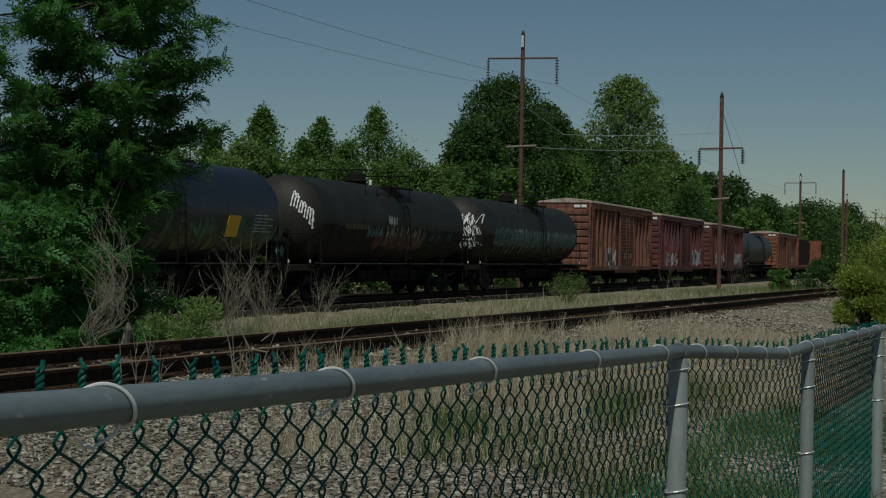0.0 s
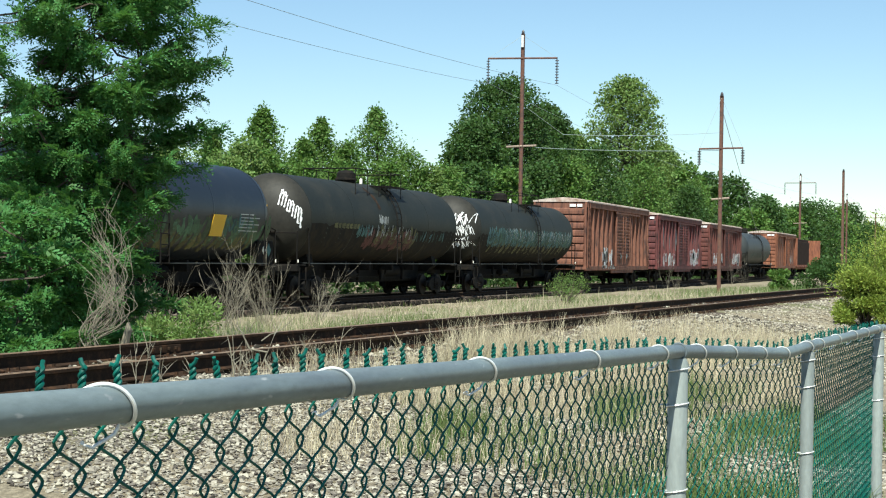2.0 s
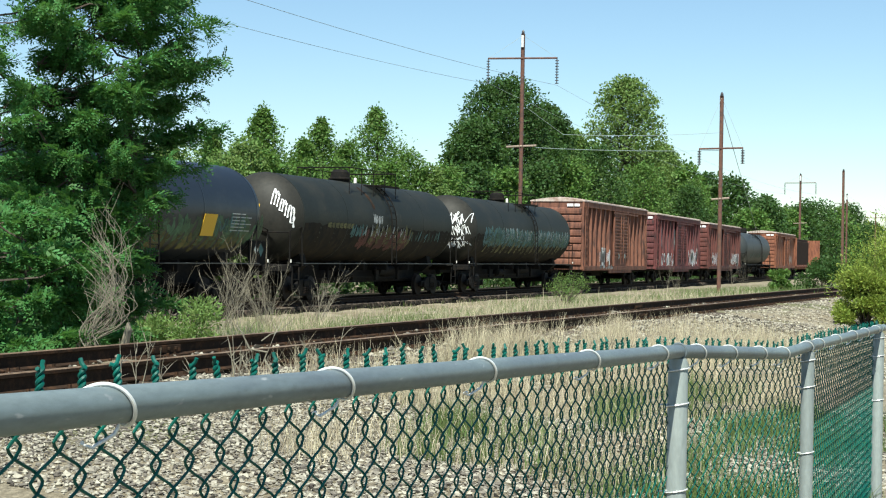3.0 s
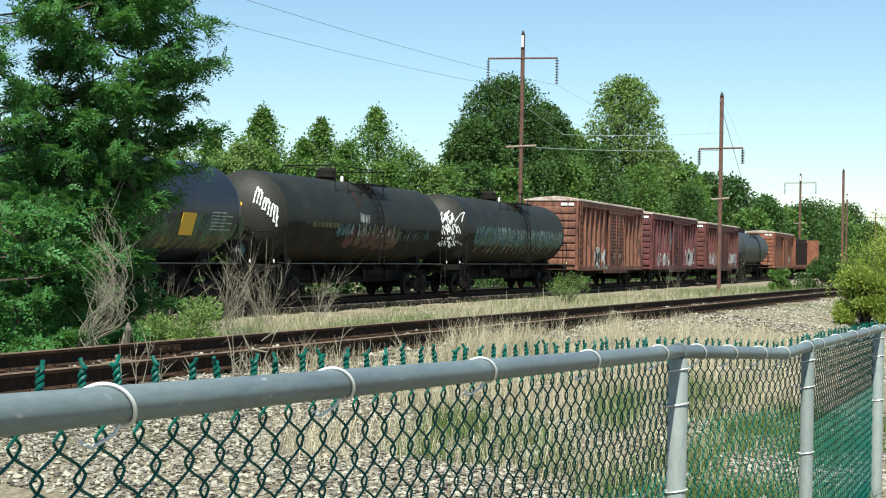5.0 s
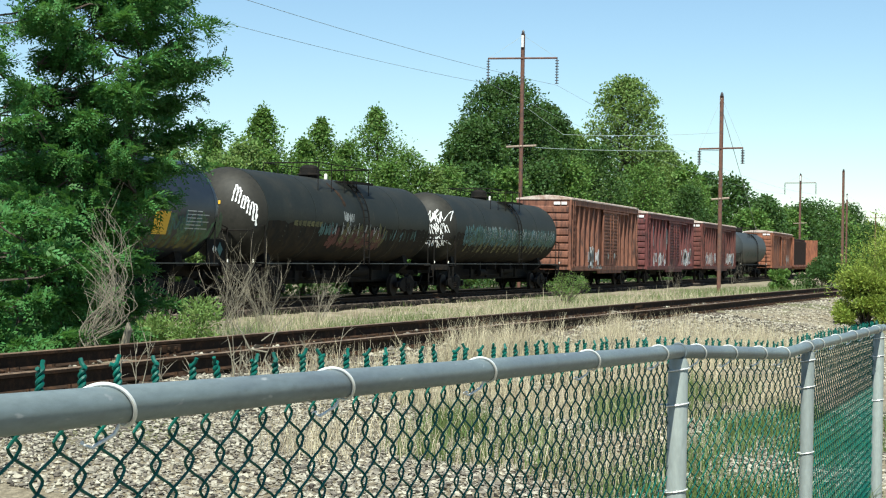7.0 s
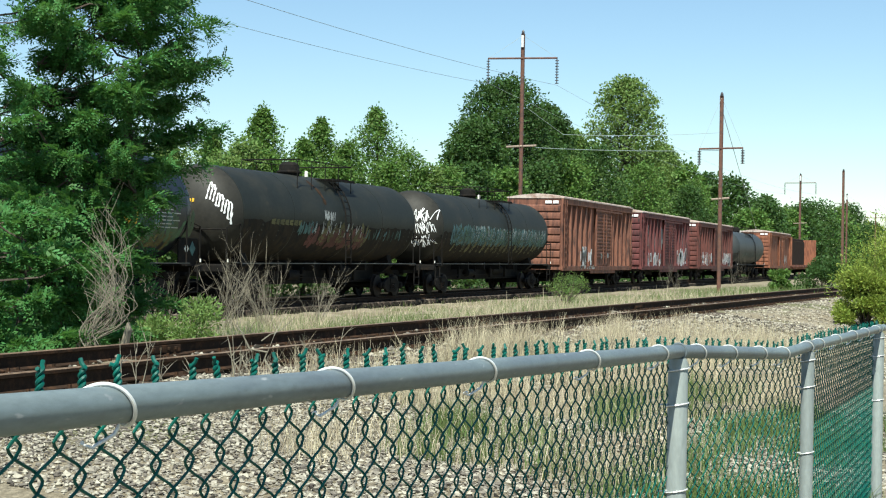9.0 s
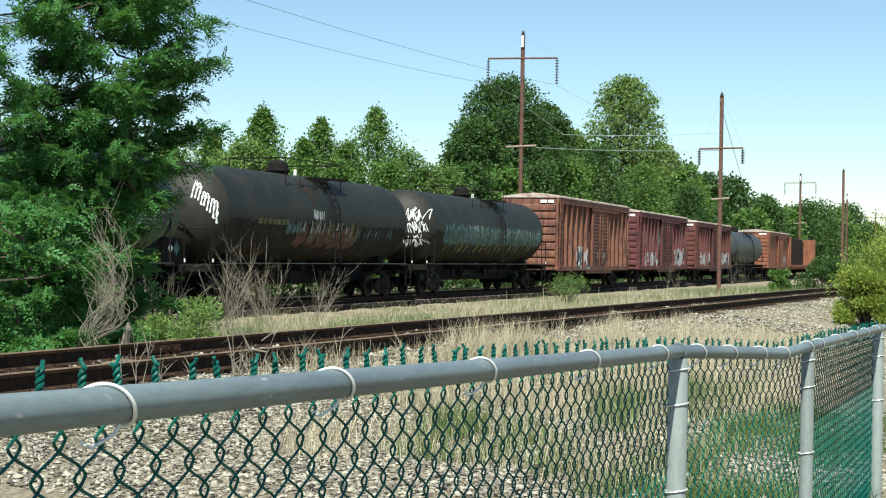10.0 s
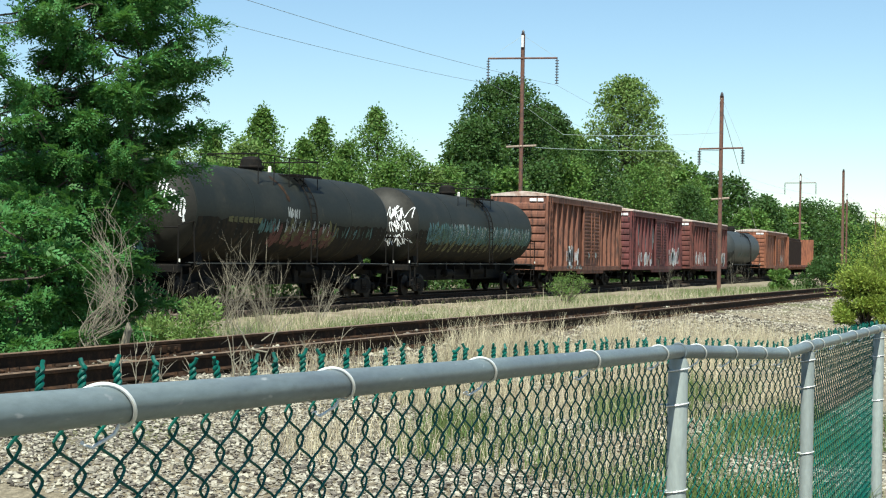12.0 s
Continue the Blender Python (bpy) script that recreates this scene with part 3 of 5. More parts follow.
ribbon(rust, curve_through([(-1.3, 4.1), (-1.1, 3.7), (-1.02, 3.3)]), 0.13, side)
part("rust_streak", rust, RAIL_RUST, car, "rust-red streak under the platform")

# black tank car with teal graffiti
car, side, head, half = tank_car(63.0, 80.2, TANK_BLACK, "black tank car with teal graffiti along its side", seed=8)
scrawl(car, head, 0.55, 1.25, 2.95, 3.6, 7, 0.017, SPRAY_WHITE, "white spray-painted scrawl", 41, 0.3)
scrawl(car, head, 0.75, 1.3, 2.5, 3.1, 6, 0.017, SPRAY_WHITE, "white spray-painted scrawl", 42, 0.3)
scrawl(car, head, 0.5, 1.2, 1.95, 2.5, 6, 0.018, SPRAY_WHITE, "white spray-painted scrawl", 43, 0.3)
scrawl(car, side, -6.8, 7.4, 1.5, 2.2, 60, 0.14, TANK_GRIME, "brown oily film low on the shell", 48, 0.1)
scrawl(car, side, -6.4, 7.4, 2.05, 2.98, 130, 0.09, SPRAY_TEAL, "dense faded teal graffiti", 44, 0.25)
scrawl(car, side, -6.0, 7.2, 2.15, 2.9, 34, 0.09, SPRAY_GREEN, "faded green graffiti", 45, 0.25)
scrawl(car, side, -6.2, 7.2, 1.75, 2.3, 20, 0.17, SPRAY_OLIVE, "faded olive graffiti", 46, 0.05)
scrawl(car, side, -4.0, 7.3, 2.3, 3.0, 40, 0.03, SPRAY_PALE, "pale graffiti outlines", 47, 0.2)

# grey tank car farther along
car, side, head, half = tank_car(139.3, 155.6, TANK_GREY, "dull grey tank car between boxcars", grime=False, seed=9)
scrawl(car, side, -5, 6, 1.9, 2.5, 18, 0.06, SPRAY_TEAL, "faded graffiti", 51)


def boxcar(x0, x1, paint, label, plain=False, seed=1, top=4.62):
    half = (x1 - x0) / 2
    car = thing("boxcar", pose((x0 + x1) / 2, TRACK_Y, RAIL_TOP), label, "boxcar", "cars of the freight train")
    rnd = random.Random(seed)
    sill, w = 0.98, 1.39
    part("body", Shape().box(0, 0, (sill + top) / 2 + 0.05, 2 * half - 0.24, 2 * w, top - sill - 0.1), paint, car)
    # roof: low ridge, seams across
    roof = Shape().prism([(-1.6, top - 0.02), (-1.6, top + 0.05), (-0.8, top + 0.16), (0, top + 0.22), (0.8, top + 0.16), (1.6, top + 0.05), (1.6, top - 0.02)], -half - 0.02, half + 0.02)
    part("roof", roof, ROOF_PALE, car, "pale weathered metal roof")
    seams = Shape()
    for x in np.linspace(-half + 0.5, half - 0.5, 13):
        seams.prism([(-1.58, top + 0.05), (-1.58, top + 0.085), (-0.8, top + 0.195), (0, top + 0.255), (0.8, top + 0.195), (1.58, top + 0.085), (1.58, top + 0.05), (0, top + 0.2)], x - 0.04, x + 0.04)
    part("roof_seam", seams, ROOF_PALE, car)
    door0, door1 = -0.85, 2.55
    for s in (-1, 1):
        part("top_chord", Shape().box(0, s * 1.5, top - 0.17, 2 * half - 0.02, 0.14, 0.3), paint, car, bevel=0.015)
        part("side_sill", Shape().box(0, s * 1.5, sill + 0.08, 2 * half - 0.02, 0.12, 0.26).box((door0 + door1) / 2, s * 1.5, sill - 0.12, (door1 - door0) + 2.4, 0.06, 0.2), paint, car, bevel=0.015)
        xs = [x for x in np.linspace(-half + 0.62, half - 0.62, 15) if not door0 - 0.25 < x < door1 + 0.25]
        if not plain:
            for x in xs:
                p = Shape().prism([(s * 1.38, -0.105), (s * 1.555, -0.05), (s * 1.555, 0.05), (s * 1.38, 0.105)], sill + 0.2, top - 0.3)
                p.v = [(x + c, b, a) for a, b, c in p.v]
                part("side_post", p, paint, car)
        else:
            for x in np.linspace(-half + 1.2, half - 1.2, 9):
                part("side_seam", Shape().box(x, s * 1.44, (sill + top) / 2, 0.08, 0.03, top - sill - 0.6), paint, car)
        door = part("door", Shape().box((door0 + door1) / 2, s * 1.475, (sill + top) / 2 - 0.05, door1 - door0, 0.09, top - sill - 0.55), paint, car, bevel=0.01)
        for k, z in enumerate(np.linspace(sill + 0.75, top - 0.65, 13)):
            part("door_rib", Shape().prism([(s * 1.51, z - 0.07), (s * 1.565, z - 0.035), (s * 1.565, z + 0.035), (s * 1.51, z + 0.07)], door0 + 0.12, door1 - 0.12), paint, door)
        for x in (door0, door1):
            part("door_post", Shape().box(x, s * 1.53, (sill + top) / 2 - 0.05, 0.14, 0.1, top - sill - 0.5), paint, car, bevel=0.01)
        part("door_rail", Shape().box((door0 + door1) / 2 + 1.2, s * 1.57, top - 0.42, 6.2, 0.05, 0.1), paint, car)
        lock = Shape()
        for x in (0.6, 1.25):
            lock.tube([(x, s * 1.60, sill + 0.35), (x, s * 1.60, top - 0.6)], 0.022, 6)
        part("lock_rod", lock, paint, door)
        for e in (-1, 1):
            lad = Shape()
            for x in (half - 0.18, half - 0.62):
                lad.box(e * x, s * 1.60, (sill + (top if e < 0 else 2.6)) / 2, 0.05, 0.03, (top if e < 0 else 2.6) - sill - 0.2)
            for z in np.arange(sill + 0.2, (top if e < 0 else 2.6) - 0.2, 0.36):
                lad.tube([(e * (half - 0.18), s * 1.62, z), (e * (half - 0.62), s * 1.62, z)], 0.014, 5)
            part("ladder", lad, paint, car)
            st = Shape().box(e * (half - 0.4), s * 1.5, 0.5, 0.44, 0.05, 0.03)
            for x in (-0.2, 0.2):
                st.box(e * (half - 0.4) + x, s * 1.5, 0.72, 0.03, 0.03, 0.46)
            part("sill_step", st, FRAME_BLACK, car)
    for e in (-1, 1):
        part("end_wall", Shape().box(e * (half - 0.08), 0, (sill + top) / 2, 0.1, 2.94, top - sill).prism([(-1.47, top - 0.02), (1.47, top - 0.02), (1.2, top + 0.08), (0, top + 0.2), (-1.2, top + 0.08)], e * (half - 0.08) - 0.05, e * (half - 0.08) + 0.05), paint, car)
        zs = np.linspace(sill + 0.42, top - 0.55, 8)
        for z in zs:
            r = Shape()
            out, b = [(0.0, -0.150), (0.09, -0.140), (0.095, 0.0), (0.08, 0.13), (0.0, 0.20)], e * (half - 0.035)
            vs = [(b + e * o, y, z + dz) for y in (-1.40, 1.40) for o, dz in out]
            k = len(out)
            r.add(vs, [(i, i + 1, k + i + 1, k + i) for i in range(k - 1)] + [tuple(range(k)), tuple(range(k, 2 * k))])
            part("end_rib", r, paint, car)
        for y in (-1.49, 1.49):
            part("corner_post", Shape().box(e * (half - 0.06), y, (sill + top) / 2, 0.16, 0.1, top - sill), paint, car, bevel=0.015)
        add_bogie(car, e * (half - 2.0))
    bars = Shape()
    for y, wd in ((-1.15, 0.3), (-0.75, 0.36)):
        bars.box(-half - 0.06, y, top - 0.22, 0.01, wd, 0.15)
    part("marking", bars, SPRAY_WHITE, car, "white painted bars on the end")
    wheel = Shape().tube([(-half - 0.28, 0.62 + 0.28 * math.cos(a * math.tau / 16), 2.6 + 0.28 * math.sin(a * math.tau / 16)) for a in range(17)], 0.02, 6)
    for k in range(4):
        a = k * math.pi / 2
        wheel.tube([(-half - 0.28, 0.62, 2.6), (-half - 0.28, 0.62 + 0.28 * math.cos(a), 2.6 + 0.28 * math.sin(a))], 0.012, 5)
    wheel.tube([(-half - 0.3, 0.62, 2.6), (-half, 0.62, 2.6)], 0.03, 6)
    part("brake_wheel", wheel, FRAME_BLACK, car)
    part("centre_sill", Shape().box(0, 0, 0.92, 2 * half - 0.3, 0.55, 0.3).box(0.5, 0.2, 0.75, 2.2, 0.6, 0.4), FRAME_BLACK, car)
    add_couplers(car, half, 1.55)
    CARS.append(car)

    def flat(u, v):
        return (u, -1.396, v)

    def proud(u, v):
        return (u, -1.562, v)
    return car, flat, proud, half


def daub(car, flat, patches, material, label, seed):
    """Blotchy spray paint on the wall between the posts."""
    rnd = random.Random(seed)
    s = Shape()
    for u0, u1, v0, v1, n in patches:
        for k in range(n):
            u = rnd.uniform(u0, u1)
            a = rnd.uniform(v0, (v0 + v1) / 2)
            top = a + (v1 - a) * rnd.uniform(0.4, 1.0)
            lean = rnd.uniform(-0.08, 0.08)
            ribbon(s, [(u, a), (u + lean * 0.5, (a + top) / 2), (u + lean, top)], rnd.uniform(0.04, 0.17), flat)
    tagged(part("graffiti", s, material, car, label), kind="stuff")


car, flat, proud, half = boxcar(82.0, 97.9, BOX_PAINT[0], "orange-brown steel boxcar with ribbed sides and end", seed=1, top=4.80)
daub(car, proud, [(-4.4, -1.9, 1.15, 2.3, 20)], SPRAY_WHITE, "white spray paint low on the side", 61)
daub(car, proud, [(-4.4, -1.3, 1.0, 1.25, 14)], SPRAY_PALE, "faded spray paint on the sill", 62)
daub(car, lambda u, v: (u, -1.575, v), [(0.0, 0.3, 1.6, 2.0, 3), (1.6, 1.9, 1.6, 2.0, 3)], SPRAY_PALE, "pale marks on the door", 63)
car, flat, proud, half = boxcar(100.7, 116.6, BOX_PAINT[1], "faded maroon boxcar with white graffiti low down", seed=2, top=4.67)
daub(car, proud, [(-6.5, -2.2, 1.15, 2.1, 22), (3.4, 6.6, 1.15, 2.5, 34)], SPRAY_WHITE, "white spray paint low on the side", 64)
daub(car, flat, [(-7.0, 7.0, 2.0, 4.0, 26)], SPRAY_PALE, "scattered pale scuffs", 65)
car, flat, proud, half = boxcar(120.3, 136.0, BOX_PAINT[2], "dark brown boxcar with white graffiti patches", seed=3, top=4.55)
daub(car, proud, [(-6.5, -2.0, 1.15, 2.3, 24), (2.9, 6.6, 1.15, 2.3, 34)], SPRAY_WHITE, "white spray paint low on the side", 66)
car, flat, proud, half = boxcar(158.7, 174.6, BOX_PAINT[3], "bright rust-coloured boxcar with smooth sides", plain=True, seed=4, top=4.6)
daub(car, flat, [(3.0, 6.0, 1.2, 2.4, 22)], SPRAY_PALE, "pale spray paint low on the side", 67)


def bulkhead_flatcar(x0, x1):
    half = (x1 - x0) / 2
    car = thing("bulkhead_flatcar", pose((x0 + x1) / 2, TRACK_Y, RAIL_TOP), "rust-orange flatcar with tall bulkheads and dark load", "flatcar", "cars of the freight train")
    part("deck", Shape().box(0, 0, 1.15, 2 * half, 3.0, 0.25).box(0, 0, 0.95, 2 * half - 3, 1.6, 0.4), BOX_PAINT[3], car, bevel=0.02)
    for e in (-1, 1):
        b = Shape().box(e * (half - 0.1), 0, 2.75, 0.2, 3.05, 3.3)
        for y in (-1.45, -0.5, 0.5, 1.45):
            b.box(e * (half - 0.1) - 0.14, y, 2.75, 0.12, 0.14, 3.3)
        part("bulkhead", b, BOX_PAINT[3], car, bevel=0.015)
        add_bogie(car, e * (half - 2.0))
    for x in np.linspace(-half + 1.5, half - 1.5, 9):
        part("stake_pocket", Shape().box(x, -1.53, 1.1, 0.16, 0.08, 0.3), BOX_PAINT[2], car)
    part("load", Shape().box(-half + 6.4, 0, 2.65, 11.8, 2.8, 2.75).box(-half + 6.4, 0, 4.15, 11.6, 2.6, 0.3), LOAD, car, "dark wrapped load", bevel=0.05)
    add_couplers(car, half, 0.8)
    CARS.append(car)


bulkhead_flatcar(176.2, 199.8)

# ---- poles and wires ----


def pole(x, y, top, lean=0.0, arm=0.0, arm_z=0.0, arm_x=0.37, drop=1.5, second=0.0, second_half=0.85, width=0.28, label="rusty steel line pole with crossarm and insulator strings"):
    base = float(ground_height(x, y))
    p = thing("line_pole", pose(x, y, base), label, "utility pole", "poles along the railway")
    h = top - base
    sh = Shape()
    for s in (-1, 1):
        sh.box(0, s * width * 0.42, h / 2 - 0.3, width * 0.8, width * 0.12, h + 0.6)
    sh.box(0, 0, h / 2 - 0.3, width * 0.1, width * 0.8, h + 0.6)
    part("mast", sh, POLE_STEEL, p, bevel=0.008)
    part("mast_cap", Shape().lathe([(0, width * 0.45), (0.12, width * 0.4), (0.22, 0.03)], 8, "z").moved(0, 0, h), INSULATOR, p)
    if arm > 1.5:
        part("top_plate", Shape().box(-width * 0.46, 0, h - 0.45, 0.03, width * 0.7, 0.7), TIE_WIRE, p, "pale metal plate near the top")
    if arm:
        z = arm_z - base
        a, b = Vector((-arm_x * arm, arm, z - 0.05)), Vector((arm_x * arm, -arm, z + 0.05))
        part("crossarm", Shape().tube([a, b], 0.055, 6), POLE_STEEL, p)
        for end in (a, b):
            prof = []
            for k in range(9):
                q = -0.12 - k * drop / 9
                prof += [(q, 0.03), (q - 0.02, 0.11), (q - 0.05, 0.12), (q - 0.07, 0.03)]
            prof.append((-drop, 0.03))
            part("insulator_string", Shape().lathe([(0.05, 0.03)] + prof, 8, "z").moved(*end), INSULATOR, p, "dark ribbed insulator string")
            part("guy_wire", Shape().tube([(0, 0, h - 0.1), tuple(end)], 0.012, 4), CABLE, p)
    if second:
        z = second - base
        part("lower_crossarm", Shape().tube([(-0.3 * second_half, second_half, z - 0.05), (0.3 * second_half, -second_half, z + 0.05)], 0.06, 6), CROSSARM_WOOD, p, "pale lower crossarm")
    return p


pole(84.0, 26.43, 14.78, arm=1.9, arm_z=13.33, second=8.14, width=0.21)
pole(88.15, 15.39, 11.32, arm=1.2, arm_z=8.22, drop=0.85, second=5.25, second_half=0.5, width=0.22, label="rusty steel line pole beside the tracks with short crossarm")
pole(204.06, 24.92, 13.27, arm=1.95, arm_z=12.2, drop=1.5, second=6.8)
pole(154.55, 14.65, 10.82, width=0.25, label="plain rusty steel pole beside the tracks")
pole(257.8, 23.8, 13.0, arm=1.9, arm_z=11.6, drop=1.6)
pole(316.6, 23.5, 12.5, arm=1.95, arm_z=10.9, drop=1.6)


def wire(name, a, b, sag, radius, label, steps=24):
    a, b = Vector(a), Vector(b)
    pts = [a.lerp(b, k / steps) - Vector((0, 0, 4 * sag * (k / steps) * (1 - k / steps))) for k in range(steps + 1)]
    w = part(name, Shape().tube(pts, radius, 5), CABLE)
    tagged(w, label, "overhead wire", "overhead wires")


for dy in (1.79, -1.9):
    wire("overhead_wire", (84.0 - 0.37 * dy, 26.43 + dy, 11.78), (-36, 27.0 + dy, 12.4), 1.8, 0.010, "thin grey overhead wire hung between poles", 40)
    wire("overhead_wire", (84.0 - 0.37 * dy, 26.43 + dy, 11.78), (204.06, 24.92 + dy, 10.7), 1.2, 0.009, "thin grey overhead wire hung between poles", 40)
# cross-span wires between the first two poles, and a guy
wire("span_wire", (84.0, 26.2, 10.45), (88.6, 25.2, 9.2), 0.0, 0.013, "pale span wire between two line poles", 2)
wire("span_wire", (88.6, 25.2, 9.2), (88.15, 15.5, 9.15), 0.12, 0.013, "pale span wire between two line poles")
wire("span_wire", (84.3, 25.7, 8.08), (88.15, 15.5, 8.1), 0.1, 0.013, "pale span wire between two line poles")
wire("guy_wire", (88.15, 15.39, 10.6), (175.9, 26.0, 3.7), 0.0, 0.02, "pale guy wire running down from a pole")

# ---- fence ----
FENCE_PATH = [Vector(p) for p in ((0.2, 0.903, 1.470), (1.2, 0.903, 1.438), (4.5, 0.900, 1.322), (5.65, 0.735, 1.259), (6.04, 0.698, 1.266), (9.5, 0.648, 1.208))]
FENCE_RUN = [0.0]
for a, b in zip(FENCE_PATH, FENCE_PATH[1:]):
    FENCE_RUN.append(FENCE_RUN[-1] + (b.xy - a.xy).length)


def on_fence(run):
    """The place on the top rail's axis and its heading, run metres along the fence."""
    k = max(i for i in range(len(FENCE_RUN) - 1) if FENCE_RUN[i] <= run + 1e-9)
    a, b = FENCE_PATH[k], FENCE_PATH[k + 1]
    p = a.lerp(b, (run - FENCE_RUN[k]) / (FENCE_RUN[k + 1] - FENCE_RUN[k]))
    return p, math.atan2(b.y - a.y, b.x - a.x)


def run_at(x):
    return next(r for r in np.arange(0, FENCE_RUN[-1], 0.005) if on_fence(r)[0].x >= x)


def build_fence():
    fence = thing("chain_link_fence", pose(0, 0, 0), "green vinyl chain-link fence with galvanised steel top rail", "fence")
    pts = []
    for i, p in enumerate(FENCE_PATH):
        if 0 < i < len(FENCE_PATH) - 1:
            a, b = FENCE_PATH[i - 1], FENCE_PATH[i + 1]
            pts += [p + (a - p).normalized() * 0.05, p + (a - p).normalized() * 0.015 + (b - p).normalized() * 0.015, p + (b - p).normalized() * 0.05]
        else:
            pts.append(p)
    part("top_rail", Shape().tube(pts, 0.021, 28), GALVANISED, fence, "weathered galvanised top rail", smooth=True)
    for x, radius in ((4.47, 0.0305), (6.04, 0.026), (9.16, 0.033)):
        p, turn = on_fence(run_at(x))
        g = float(ground_height(p.x, p.y))
        post = part("post", Shape().tube([(p.x, p.y, g - 0.3), (p.x, p.y, p.z - 0.035), (p.x, p.y, p.z - 0.02)], [radius, radius, radius * 0.8], 24), POST_STEEL, fence, "galvanised steel fence post", smooth=True)
        ring = [(p.x + 0.004, p.y + 0.024 * math.cos(a), p.z + 0.024 * math.sin(a)) for a in np.linspace(0, math.tau, 17)]
        part("rail_loop", Shape().tube(ring, 0.004, 6), GALVANISED, post, smooth=True)
        for dz in (0.055, 0.16, 0.42):
            ring = [(p.x + (radius + 0.003) * math.cos(a), p.y + (radius + 0.003) * math.sin(a), p.z - dz - 0.006 * math.sin(a)) for a in np.linspace(0, math.tau, 17)]
            if dz > 0.1:
                ring.append((p.x - 0.05, p.y + 0.045, p.z - dz + 0.002))
            part("post_tie", Shape().tube(ring, 0.0024, 6), TIE_WIRE, post, "thin aluminium tie round the post")
    # fabric: zigzag wires hooked into one another
    column, level, rows = 0.039, 0.041, 30
    shapes = []
    for phase in (0, 1):
        pts = []
        for j in range(rows):
            to_right = (j + phase) % 2
            x0, x1 = (-0.5, 0.5) if to_right else (0.5, -0.5)
            for q in (0.0, 0.10, 0.3, 0.5, 0.7, 0.90):
                e = q - 0.085 * math.sin(2 * math.pi * q)
                reach = x0 + (x1 - x0) * e
                pts.append((reach * column * 1.54, (0.0034 if to_right else -0.0034) * math.sin(math.pi * q), -(j + q) * level))
        shapes.append(Shape().tube(pts, 0.0020, 5).mesh("fabric_wire", GREEN_VINYL, smooth=True))
    barb = Shape()
    for half in (0, math.pi):
        pts = [(0.0026 * math.cos(half + k * 0.62), 0.0026 * math.sin(half + k * 0.62), 0.006 + k * 0.00155) for k in range(30)]
        if half:
            pts = pts[:27] + [(-0.0065, -0.002, 0.0505)]
        else:
            pts += [(0.003, 0.001, 0.055), (0.005, 0.002, 0.060)]
        barb.tube(pts, 0.0026, 6)
    barb = barb.mesh("twisted_tip", GREEN_VINYL, smooth=True)
    rnd = random.Random(12)
    k, run = 0, 0.62
    while run < FENCE_RUN[-1] - 0.05:
        p, turn = on_fence(run)
        off = Vector((-math.sin(turn), math.cos(turn), 0)) * 0.029
        m = Matrix.Translation(p + off + Vector((0, 0, 0.004 + rnd.uniform(-0.002, 0.002)))) @ pose(0, 0, 0, 0, 0, math.degrees(turn))
        w = part("fabric_wire", shapes[k % 2], None, fence)
        w.matrix_local = m
        if k % 2 == 0:
            t = part("twisted_tip", barb, None, fence)
            t.matrix_local = m @ pose(column * 0.5 + rnd.uniform(-0.004, 0.004), 0, rnd.uniform(-0.016, -0.008) - 0.008 * min(1, run / 4.5), rnd.uniform(-6, 6), rnd.uniform(-8, 14), rnd.uniform(0, 360))
        run += column
        k += 1
    # ties that hold the fabric to the rail
    for x in (1.39, 1.98, 2.64, 3.42, 4.2, 4.66, 4.98, 5.32, 5.61, 6.01, 6.36, 6.98, 7.7, 8.3, 8.95):
        run = run_at(x)
        p, turn = on_fence(run)
        slope = (on_fence(run + 0.03)[0].z - on_fence(run - 0.03)[0].z) / 0.06
        # from behind over the top to the near face, then back under to the fabric
        wrap = []
        for s in np.linspace(0, 1, 20):
            a = radians(150 - 260 * s)
            along = -0.036 + 0.072 * s ** 0.7
            wrap.append((along, -0.0238 * math.cos(a), along * slope + 0.0238 * math.sin(a)))
        last = wrap[-1]
        wrap += [(last[0] - 0.006, 0.012, last[2] - 0.012), (last[0] - 0.022, 0.03, last[2] - 0.026), (last[0] - 0.034, 0.036, last[2] - 0.022), (last[0] - 0.05, 0.024, last[2] - 0.017)]
        t = part("tie_wire", Shape().tube(wrap, 0.0024, 8), TIE_WIRE, fence, "bent aluminium tie wire over the rail", smooth=True)
        t.matrix_local = Matrix.Translation(p) @ pose(0, 0, 0, 0, 0, math.degrees(turn))


build_fence()

# ---- plants ----
LEAF_LOCUST = leaf_surface("locust_leaf", (0.070, 0.168, 0.050), (0.13, 0.30, 0.055))
LEAF_YOUNG = leaf_surface("young_tree_leaf", (0.104, 0.178, 0.0456), (0.166, 0.299, 0.0498))
LEAF_DARK = leaf_surface("dark_tree_leaf", (0.0564, 0.104, 0.0332), (0.0913, 0.183, 0.0291))
LEAF_PALE = leaf_surface("pale_tree_leaf", (0.145, 0.215, 0.066), (0.22, 0.34, 0.07))
LEAF_JUNIPER = leaf_surface("juniper_spray", (0.225, 0.285, 0.058), (0.31, 0.39, 0.065))
BARK = surface("grey_brown_bark", (0.0706, 0.0539, 0.0398), 0.95, spots=[((0.116, 0.0996, 0.0747), 4, 0.5, 0.7, 5)], grain=0.4, grain_scale=14, stretch=(1, 1, 0.3), bump=0.6)
DEAD_WOOD = surface("bleached_dead_wood", (0.195, 0.174, 0.129), 0.9, grain=0.3, grain_scale=12, random=0.25, island=True)
